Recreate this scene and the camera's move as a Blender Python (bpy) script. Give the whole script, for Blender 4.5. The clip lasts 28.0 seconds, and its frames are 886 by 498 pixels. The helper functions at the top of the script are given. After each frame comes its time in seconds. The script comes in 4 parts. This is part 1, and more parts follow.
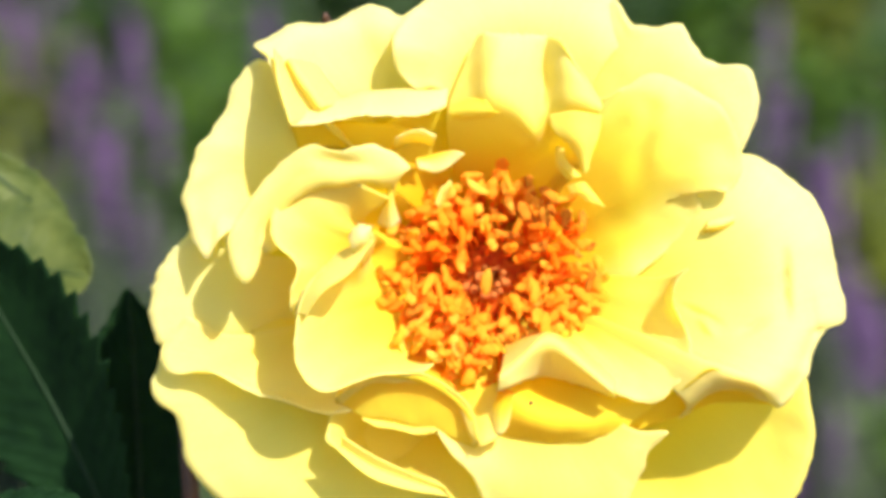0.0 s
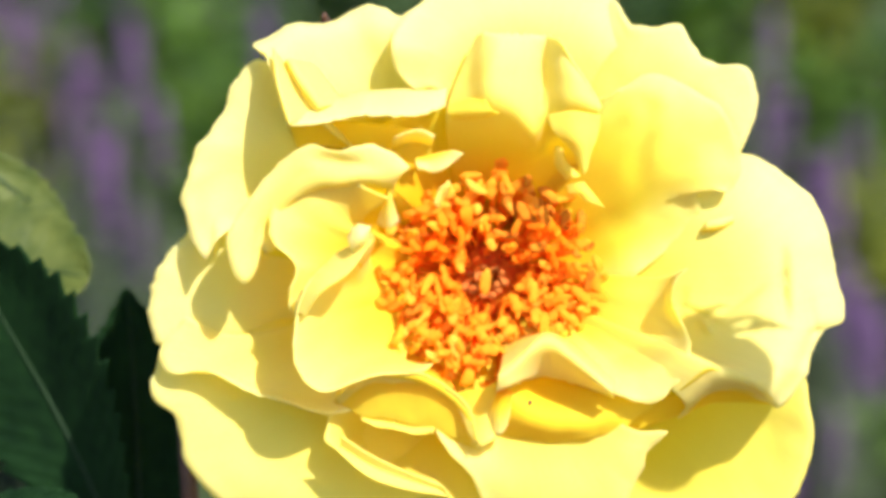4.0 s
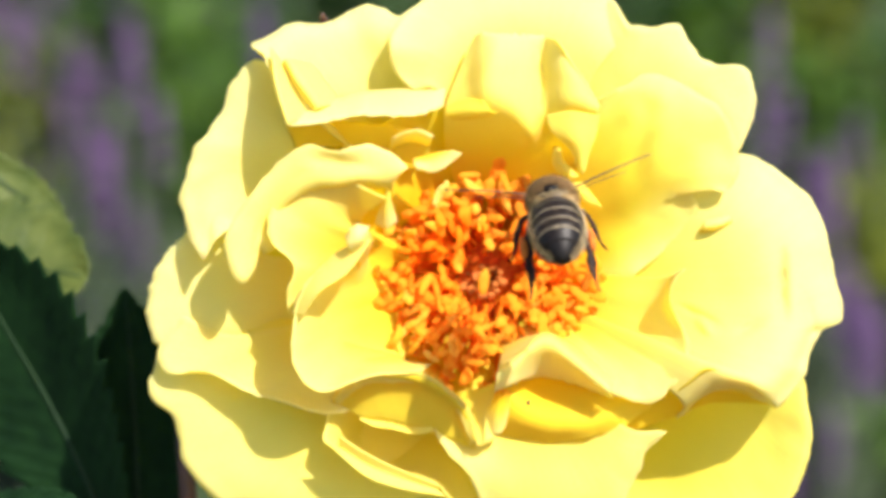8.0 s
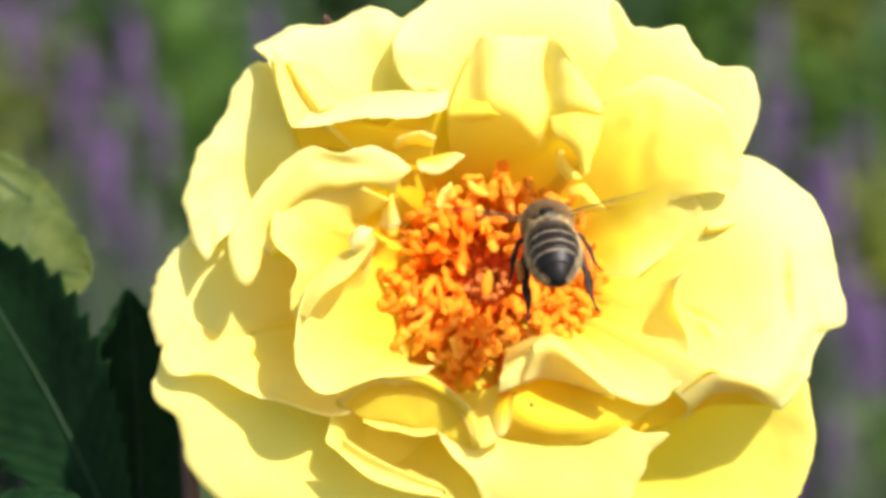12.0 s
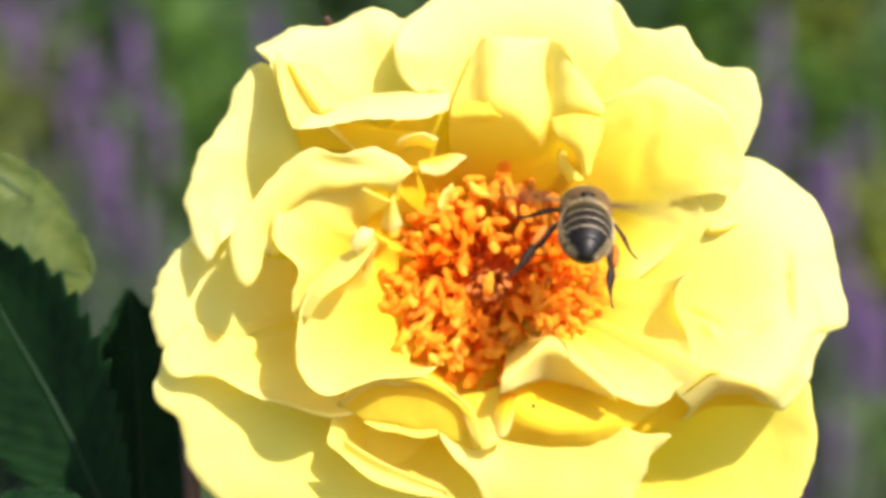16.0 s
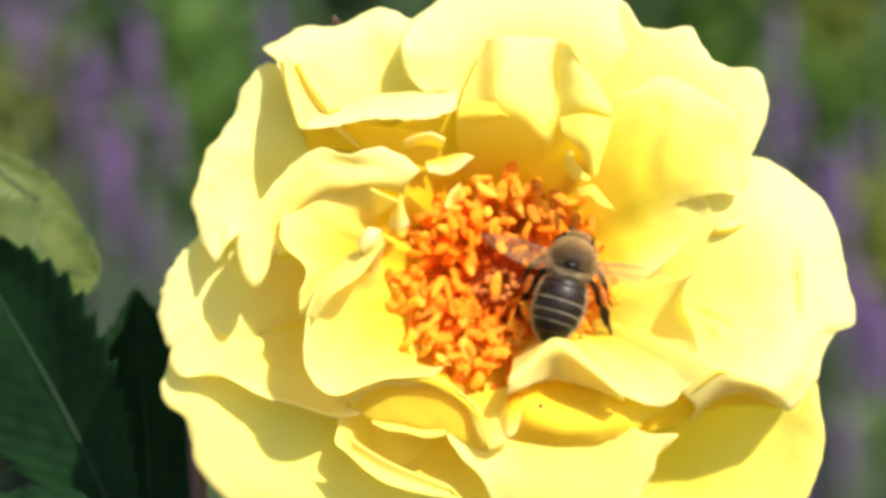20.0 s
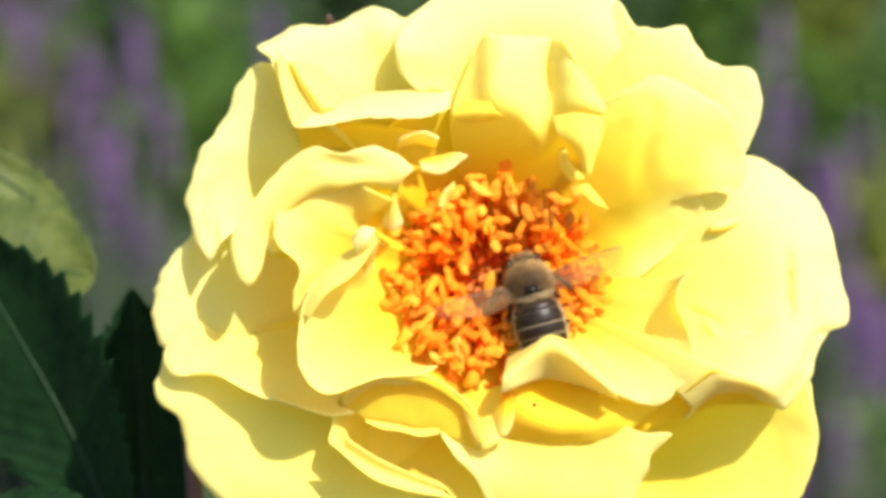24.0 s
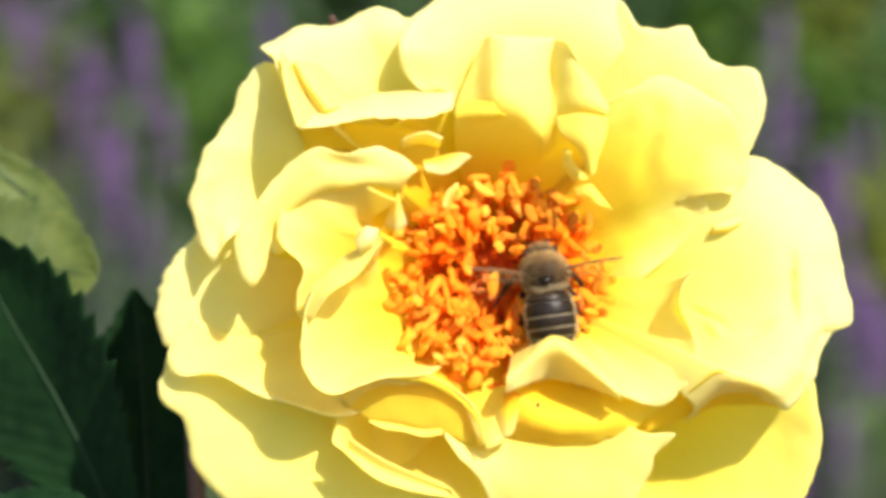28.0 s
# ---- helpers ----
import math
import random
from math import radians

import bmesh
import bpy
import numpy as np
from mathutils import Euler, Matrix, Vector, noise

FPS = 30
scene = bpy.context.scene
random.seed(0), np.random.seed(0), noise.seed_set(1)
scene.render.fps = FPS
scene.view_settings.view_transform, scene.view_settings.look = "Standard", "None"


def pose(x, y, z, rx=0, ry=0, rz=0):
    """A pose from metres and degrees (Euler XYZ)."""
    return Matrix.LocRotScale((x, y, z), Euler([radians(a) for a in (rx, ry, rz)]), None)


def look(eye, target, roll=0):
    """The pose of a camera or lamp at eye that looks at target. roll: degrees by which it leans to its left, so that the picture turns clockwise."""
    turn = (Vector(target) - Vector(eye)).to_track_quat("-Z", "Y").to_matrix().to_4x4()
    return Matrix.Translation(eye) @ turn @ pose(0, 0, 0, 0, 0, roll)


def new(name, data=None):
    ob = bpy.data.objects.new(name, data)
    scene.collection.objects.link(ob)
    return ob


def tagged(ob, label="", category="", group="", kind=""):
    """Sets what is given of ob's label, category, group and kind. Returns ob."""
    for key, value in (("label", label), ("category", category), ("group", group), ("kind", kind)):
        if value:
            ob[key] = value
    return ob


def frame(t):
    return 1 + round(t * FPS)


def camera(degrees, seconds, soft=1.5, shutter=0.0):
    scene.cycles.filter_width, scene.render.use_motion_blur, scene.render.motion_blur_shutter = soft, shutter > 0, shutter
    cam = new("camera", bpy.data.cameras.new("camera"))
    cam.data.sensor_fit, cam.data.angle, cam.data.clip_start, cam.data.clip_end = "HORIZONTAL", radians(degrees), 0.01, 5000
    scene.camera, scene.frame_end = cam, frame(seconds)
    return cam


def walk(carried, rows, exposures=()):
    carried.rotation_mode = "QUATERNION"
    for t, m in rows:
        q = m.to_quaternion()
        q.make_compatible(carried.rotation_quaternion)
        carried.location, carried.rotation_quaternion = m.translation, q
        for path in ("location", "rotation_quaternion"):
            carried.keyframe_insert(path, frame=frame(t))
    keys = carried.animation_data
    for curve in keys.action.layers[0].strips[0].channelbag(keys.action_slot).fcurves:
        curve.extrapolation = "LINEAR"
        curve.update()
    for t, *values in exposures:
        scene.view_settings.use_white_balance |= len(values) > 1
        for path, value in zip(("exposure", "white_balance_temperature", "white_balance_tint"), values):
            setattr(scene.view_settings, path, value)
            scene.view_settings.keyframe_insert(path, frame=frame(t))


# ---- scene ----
MM = 0.001
# The rose faces the lens: its own x runs across, its y up the bloom, its z out of the bloom.
ROSE = pose(0, 0, 0.75, 78)
EYE = (-0.0054, 0.0026, 0.269)

cam = camera(22.0, 28.0, soft=3.8, shutter=0.5)
cam.data.dof.use_dof = True
cam.data.dof.focus_distance = 0.252
cam.data.dof.aperture_fstop = 17.0

# seconds, turn to the right and turn up in degrees: the slight sway of the tripod
SWAY = [(0, -0.000, 0.0), (1, -0.004, 0.0), (2, -0.021, 0.0), (3, -0.014, 0.0), (3.5, 0.007, 0.0), (5.5, 0.050, 0.0), (6, 0.050, 0.0), (7, 0.074, 0.0), (8, 0.071, 0.0), (9, 0.014, 0.0), (9.5, -0.007, 0.0), (11, -0.007, 0.0), (12, -0.007, 0.0), (12.5, -0.007, 0.0), (14.5, 0.014, 0.0), (15, 0.014, 0.0), (16, -0.036, 0.0), (17, -0.089, 0.0), (18, -0.170, 0.0), (19, -0.199, 0.0), (20, -0.192, 0.0), (21, -0.163, 0.0), (21.5, -0.149, 0.0), (23.5, -0.097, 0.0), (24, -0.097, 0.0), (25, -0.107, 0.0), (26, -0.125, 0.0), (27, -0.156, 0.0), (28, -0.156, 0.0)]
walk(cam, [(t, ROSE @ Matrix.Translation(EYE) @ pose(0, 0, 0, up, -right, 0)) for t, right, up in SWAY],
     exposures=[(0.0, 0.99), (28.0, 0.99)])

# seconds; the bloom's drift across and its drop, in millimetres
NOD = [(0, 0.00, 0.00), (8, 0.00, 0.00), (10.5, 0.02, 0.04), (11, 0.03, 0.07), (11.5, 0.03, 0.13), (12, 0.03, 0.22), (12.5, 0.04, 0.26), (14.5, 0.05, 0.07), (15, 0.06, 0.15), (15.5, 0.06, 0.30), (16, 0.07, 0.36), (16.5, 0.10, 0.27), (17, 0.13, 0.20), (18, 0.13, 0.23), (19, 0.17, 0.23), (20, 0.20, 0.35), (21, 0.00, 0.13), (21.5, -0.03, 0.14), (23.5, -0.03, 0.22), (24, -0.07, 0.22), (24.5, -0.03, 0.27), (25, 0.00, 0.26), (26, 0.13, 0.32), (27, 0.10, 0.30), (28, 0.07, 0.26)]

# ---- light ----
to_sun = (ROSE.to_3x3() @ Vector((0.43, 0.64, 0.74))).normalized()
sun = new("sun", bpy.data.lights.new("sun", "SUN"))
sun.data.energy, sun.data.angle, sun.data.color = 5.0, radians(0.5), (1.0, 0.93, 0.85)
sun.matrix_world = look(to_sun * 30, (0, 0, 0))
world = bpy.data.worlds.new("sky")
scene.world = world
world.use_nodes = True
wn = world.node_tree
sky = wn.nodes.new("ShaderNodeTexSky")
sky.sky_type, sky.sun_disc = "NISHITA", False
sky.sun_elevation = math.asin(to_sun.z)
sky.sun_rotation = math.atan2(to_sun.x, to_sun.y)
wn.links.new(sky.outputs[0], wn.nodes["Background"].inputs[0])
wn.nodes["Background"].inputs[1].default_value = 0.125


# ---- materials ----
def surface(name, dark, light, rough=0.6, grain=400.0, bump=0.2, clear=0.0, clear_tint=None, stretch=(1, 1, 1), island=False, metal=0.0, spec=0.5):
    """A material that varies between two colours at two scales, with fine relief; clear: how much light it lets through."""
    m = bpy.data.materials.new(name)
    m.use_nodes = True
    nt = m.node_tree
    add, link = nt.nodes.new, nt.links.new
    bsdf = nt.nodes["Principled BSDF"]
    co, mp = add("ShaderNodeTexCoord"), add("ShaderNodeMapping")
    mp.inputs["Scale"].default_value = stretch
    link(co.outputs["Object"], mp.inputs["Vector"])
    fine, broad = add("ShaderNodeTexNoise"), add("ShaderNodeTexNoise")
    for n, s in ((fine, grain), (broad, grain / 7)):
        n.inputs["Scale"].default_value, n.inputs["Detail"].default_value = s, 4
        link(mp.outputs[0], n.inputs["Vector"])
    mean = add("ShaderNodeMath")
    mean.operation = "ADD"
    link(fine.outputs["Fac"], mean.inputs[0]), link(broad.outputs["Fac"], mean.inputs[1])
    spread = add("ShaderNodeMapRange")
    spread.inputs["From Min"].default_value, spread.inputs["From Max"].default_value = 0.75, 1.25
    link(mean.outputs[0], spread.inputs["Value"])
    fac = spread.outputs[0]
    if island:
        geo, both = add("ShaderNodeNewGeometry"), add("ShaderNodeMath")
        both.operation, both.use_clamp = "MULTIPLY_ADD", True
        both.inputs[1].default_value = 0.4
        link(fac, both.inputs[0]), link(geo.outputs["Random Per Island"], both.inputs[2])
        fac = both.outputs[0]
    mix = add("ShaderNodeMix")
    mix.data_type = "RGBA"
    mix.inputs["A"].default_value, mix.inputs["B"].default_value = (*dark, 1), (*light, 1)
    link(fac, mix.inputs["Factor"])
    link(mix.outputs["Result"], bsdf.inputs["Base Color"])
    bsdf.inputs["Roughness"].default_value, bsdf.inputs["Metallic"].default_value = rough, metal
    bsdf.inputs["Specular IOR Level"].default_value = spec
    bp = add("ShaderNodeBump")
    bp.inputs["Strength"].default_value, bp.inputs["Distance"].default_value = bump, 0.0002
    link(fine.outputs["Fac"], bp.inputs["Height"]), link(bp.outputs[0], bsdf.inputs["Normal"])
    if clear:
        tr, blend = add("ShaderNodeBsdfTranslucent"), add("ShaderNodeMixShader")
        if clear_tint:
            tr.inputs["Color"].default_value = (*clear_tint, 1)
        else:
            link(mix.outputs["Result"], tr.inputs["Color"])
        blend.inputs[0].default_value = clear
        link(bsdf.outputs[0], blend.inputs[1]), link(tr.outputs[0], blend.inputs[2])
        link(blend.outputs[0], nt.nodes["Material Output"].inputs["Surface"])
    return m


def petal_surface():
    """Pale lemon petals that deepen to golden orange at the claw, with fine lengthwise veins."""
    m = bpy.data.materials.new("petal_yellow")
    m.use_nodes = True
    nt = m.node_tree
    add, link = nt.nodes.new, nt.links.new
    bsdf = nt.nodes["Principled BSDF"]
    uv, split = add("ShaderNodeUVMap"), add("ShaderNodeSeparateXYZ")
    link(uv.outputs[0], split.inputs[0])
    co, blotch = add("ShaderNodeTexCoord"), add("ShaderNodeTexNoise")
    blotch.inputs["Scale"].default_value, blotch.inputs["Detail"].default_value = 90, 3
    link(co.outputs["Object"], blotch.inputs["Vector"])
    shift = add("ShaderNodeMath")
    shift.operation = "MULTIPLY_ADD"
    shift.inputs[1].default_value = 0.10
    along = add("ShaderNodeMath")
    along.operation = "MULTIPLY"
    along.inputs[1].default_value = 0.75
    link(split.outputs["Y"], along.inputs[0])
    link(blotch.outputs["Fac"], shift.inputs[0]), link(along.outputs[0], shift.inputs[2])
    ramp = add("ShaderNodeValToRGB")
    stops = ((0.10, (0.97, 0.54, 0.008)), (0.27, (0.97, 0.74, 0.02)), (0.48, (0.96, 0.85, 0.08)), (0.76, (0.95, 0.885, 0.27)), (1.0, (0.94, 0.89, 0.45)))
    ramp.color_ramp.elements[0].position, ramp.color_ramp.elements[1].position = stops[0][0], stops[-1][0]
    for position, _ in stops[1:-1]:
        ramp.color_ramp.elements.new(position)
    for e, (_, c) in zip(ramp.color_ramp.elements, stops):
        e.color = (*c, 1)
    link(shift.outputs[0], ramp.inputs[0])
    veins, mp = add("ShaderNodeTexNoise"), add("ShaderNodeMapping")
    mp.inputs["Scale"].default_value = (60, 3, 1)
    veins.inputs["Scale"].default_value, veins.inputs["Detail"].default_value = 1.0, 3
    link(uv.outputs[0], mp.inputs["Vector"]), link(mp.outputs[0], veins.inputs["Vector"])
    tone = add("ShaderNodeMix")
    tone.data_type, tone.blend_type = "RGBA", "MULTIPLY"
    tone.inputs["B"].default_value = (0.98, 0.96, 0.86, 1)
    link(veins.outputs["Fac"], tone.inputs["Factor"]), link(ramp.outputs[0], tone.inputs["A"])
    link(tone.outputs["Result"], bsdf.inputs["Base Color"])
    bsdf.inputs["Roughness"].default_value = 0.62
    bsdf.inputs["Specular IOR Level"].default_value = 0.25
    bsdf.inputs["Sheen Weight"].default_value = 0.1
    bp = add("ShaderNodeBump")
    bp.inputs["Strength"].default_value, bp.inputs["Distance"].default_value = 0.3, 0.0002
    link(veins.outputs["Fac"], bp.inputs["Height"]), link(bp.outputs[0], bsdf.inputs["Normal"])
    tr, blend = add("ShaderNodeBsdfTranslucent"), add("ShaderNodeMixShader")
    deep = add("ShaderNodeMix")
    deep.data_type, deep.blend_type = "RGBA", "MULTIPLY"
    deep.inputs["Factor"].default_value, deep.inputs["B"].default_value = 1.0, (0.968, 0.918, 0.27, 1)
    link(tone.outputs["Result"], deep.inputs["A"]), link(deep.outputs["Result"], tr.inputs["Color"])
    blend.inputs[0].default_value = 0.60
    link(bsdf.outputs[0], blend.inputs[1]), link(tr.outputs[0], blend.inputs[2])
    link(blend.outputs[0], nt.nodes["Material Output"].inputs["Surface"])
    return m


PETAL = petal_surface()
ANTHER = surface("anther_orange", (1.0, 0.36, 0.012), (1.0, 0.66, 0.065), 0.85, 160, 0.4, 0.65, spec=0.1)
ANTHER_PALE = surface("anther_yellow", (1.0, 0.54, 0.032), (1.0, 0.76, 0.13), 0.85, 160, 0.4, 0.65, spec=0.1)
ANTHER_RIPE = surface("anther_brown", (0.50, 0.12, 0.008), (0.75, 0.28, 0.02), 0.85, 400, 0.5, 0.2, spec=0.1)
FILAMENT = surface("filament_orange", (1.0, 0.30, 0.010), (1.0, 0.50, 0.022), 0.6, 900, 0.2, 0.6)
STYLE = surface("style_pink", (0.44, 0.12, 0.022), (0.60, 0.22, 0.050), 0.9, 1200, 0.4, 0.2, spec=0.1)
HEART = surface("receptacle_red", (0.50, 0.05, 0.006), (0.75, 0.18, 0.012), 0.8, 900, 0.4, spec=0.1)
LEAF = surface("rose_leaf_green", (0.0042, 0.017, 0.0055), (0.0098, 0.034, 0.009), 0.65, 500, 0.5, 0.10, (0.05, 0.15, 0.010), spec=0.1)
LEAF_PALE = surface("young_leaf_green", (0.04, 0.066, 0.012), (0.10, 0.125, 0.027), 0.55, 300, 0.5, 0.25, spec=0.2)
RIB = surface("leaf_rib", (0.007, 0.023, 0.008), (0.013, 0.036, 0.011), 0.6, 600, 0.3, spec=0.2)
BARK = surface("rose_stem", (0.045, 0.02, 0.014), (0.10, 0.045, 0.028), 0.5, 500, 0.3)
SEPAL = surface("sepal_green", (0.05, 0.12, 0.03), (0.09, 0.19, 0.05), 0.55, 600, 0.3, 0.1)
LAV = surface("lavender_purple", (0.041, 0.0227, 0.0605), (0.14, 0.0734, 0.181), 0.7, 200, 0.3, 0.15, island=True)
LAV_STEM = surface("lavender_stem", (0.060, 0.090, 0.042), (0.120, 0.156, 0.078), 0.65, 200, 0.3)
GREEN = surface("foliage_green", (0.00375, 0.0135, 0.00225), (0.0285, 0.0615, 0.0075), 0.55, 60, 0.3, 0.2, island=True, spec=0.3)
# brighter copy of GREEN: sunlight on the tufts is put into the colour
SUN_GREEN = surface("tuft_sunlit_green", (0.016, 0.052, 0.0048), (0.068, 0.136, 0.0128), 0.5, 60, 0.3, 0.3, island=True, spec=0.3)
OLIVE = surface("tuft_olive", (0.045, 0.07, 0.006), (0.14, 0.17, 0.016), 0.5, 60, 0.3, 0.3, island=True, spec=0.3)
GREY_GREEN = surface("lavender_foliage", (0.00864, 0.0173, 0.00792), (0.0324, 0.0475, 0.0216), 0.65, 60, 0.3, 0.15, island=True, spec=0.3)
SOIL = surface("soil", (0.013, 0.010, 0.007), (0.042, 0.034, 0.024), 0.9, 60, 1.0)


# ---- helpers for shapes ----
def mesh_from(name, verts, faces, material, smooth=True, uvs=None):
    me = bpy.data.meshes.new(name)
    me.from_pydata([tuple(v) for v in verts], [], faces)
    me.materials.append(material)
    if smooth:
        me.shade_smooth()
    if uvs is not None:
        layer = me.uv_layers.new(name="UVMap")
        idx = np.empty(len(me.loops), dtype=np.int32)
        me.loops.foreach_get("vertex_index", idx)
        layer.data.foreach_set("uv", np.asarray(uvs, dtype=np.float32)[idx].ravel())
    me.update()
    return me


def part(name, me, parent, label=""):
    ob = new(name, me)
    ob.parent = parent
    if label:
        ob["label"] = label
    return ob


def spline(points, n):
    """n points evenly spaced along a smooth curve through the points."""
    p = np.asarray(points, float)
    p = np.vstack([2 * p[0] - p[1], p, 2 * p[-1] - p[-2]])
    out = []
    for i in range(1, len(p) - 2):
        for t in np.linspace(0, 1, 14, endpoint=False):
            a, b, c, d = p[i - 1:i + 3]
            out.append(0.5 * (2 * b + (c - a) * t + (2 * a - 5 * b + 4 * c - d) * t * t + (3 * b - a - 3 * c + d) * t ** 3))
    out = np.array(out + [p[-2]])
    run = np.concatenate([[0], np.cumsum(np.linalg.norm(np.diff(out, axis=0), axis=1))])
    return np.stack([np.interp(np.linspace(0, run[-1], n), run, out[:, k]) for k in range(out.shape[1])], axis=1)


def sheet(name, grid, thick, material, uvs):
    """A closed sheet with thickness over a grid of points (rows, columns, 3)."""
    nv, nu = grid.shape[:2]
    du, dv = np.gradient(grid, axis=1), np.gradient(grid, axis=0)
    nrm = np.cross(du, dv)
    nrm /= np.linalg.norm(nrm, axis=2, keepdims=True) + 1e-12
    taper = np.ones((nv, nu, 1))
    taper[-1], taper[:, 0], taper[:, -1] = 0.35, 0.35, 0.35
    a, b = grid + nrm * thick / 2 * taper, grid - nrm * thick / 2 * taper
    verts = np.concatenate([a.reshape(-1, 3), b.reshape(-1, 3)])
    n, faces = nu * nv, []
    at = lambda r, c: r * nu + c
    for r in range(nv - 1):
        for c in range(nu - 1):
            q = (at(r, c), at(r, c + 1), at(r + 1, c + 1), at(r + 1, c))
            faces += [q, tuple(n + k for k in reversed(q))]
    ring = [at(0, c) for c in range(nu)] + [at(r, nu - 1) for r in range(1, nv)] + \
           [at(nv - 1, c) for c in range(nu - 2, -1, -1)] + [at(r, 0) for r in range(nv - 2, 0, -1)]
    for i, k in enumerate(ring):
        j = ring[(i + 1) % len(ring)]
        faces.append((j, k, n + k, n + j))
    return mesh_from(name, verts, faces, material, uvs=np.concatenate([uvs, uvs]))


def tube(points, radii, sides=8, squash=1.0, n=0):
    """Vertices and faces of a round tapered tube with closed ends along points."""
    pts = spline(points, n) if n else np.asarray(points, float)
    rad = np.interp(np.linspace(0, 1, len(pts)), np.linspace(0, 1, len(radii)), radii)
    tan = np.gradient(pts, axis=0)
    tan /= np.linalg.norm(tan, axis=1, keepdims=True) + 1e-12
    ref = np.array((0.3, 0.2, 1.0)) if abs(tan.mean(axis=0)[2]) < 0.8 * np.linalg.norm(tan.mean(axis=0)) else np.array((1.0, 0.2, 0.1))
    verts, faces = [], []
    for p, t, r in zip(pts, tan, rad):
        u = np.cross(t, ref)
        u /= np.linalg.norm(u) + 1e-12
        w = np.cross(t, u)
        for k in range(sides):
            a = 2 * math.pi * k / sides
            verts.append(p + r * (math.cos(a) * u + squash * math.sin(a) * w))
    for i in range(len(pts) - 1):
        for k in range(sides):
            j = (k + 1) % sides
            faces.append((i * sides + k, i * sides + j, (i + 1) * sides + j, (i + 1) * sides + k))
    faces.append(tuple(range(sides - 1, -1, -1)))
    faces.append(tuple(range((len(pts) - 1) * sides, len(pts) * sides)))
    return verts, faces


def ball(centre, radii, rings=10, sides=14, turn=None):
    verts, faces = [], []
    for i in range(rings + 1):
        f = math.pi * i / rings
        for k in range(sides):
            a = 2 * math.pi * k / sides
            v = Vector((radii[0] * math.sin(f) * math.cos(a), radii[1] * math.sin(f) * math.sin(a), radii[2] * math.cos(f)))
            verts.append((turn @ v if turn else v) + Vector(centre))
    for i in range(rings):
        for k in range(sides):
            j = (k + 1) % sides
            faces.append((i * sides + k, (i + 1) * sides + k, (i + 1) * sides + j, i * sides + j))
    return verts, faces


def join(*pieces):
    verts, faces = [], []
    for v, f in pieces:
        n = len(verts)
        verts += [tuple(p) for p in v]
        faces += [tuple(i + n for i in face) for face in f]
    return verts, faces


def scaled(piece, s=MM):
    return [tuple(c * s for c in v) for v in piece[0]], piece[1]


# ---- ground ----
side = 70
gv = [((i / side * 2 - 1) ** 3 * 60, (j / side * 2 - 1) ** 3 * 60) for j in range(side + 1) for i in range(side + 1)]
gv = [(x, y, 0.03 * noise.noise((x * 3, y * 3, 0)) - 0.02) for x, y in gv]
gf = [(j * (side + 1) + i, j * (side + 1) + i + 1, (j + 1) * (side + 1) + i + 1, (j + 1) * (side + 1) + i) for j in range(side) for i in range(side)]
tagged(new("ground", mesh_from("ground", gv, gf, SOIL)), "dark garden soil under the flower bed", "ground", kind="structure")

# ---- the rose ----
rose = new("rose")
rose.matrix_world = ROSE
tagged(rose, "fully open lemon-yellow garden rose with orange stamens", "flower")
serial = [0]


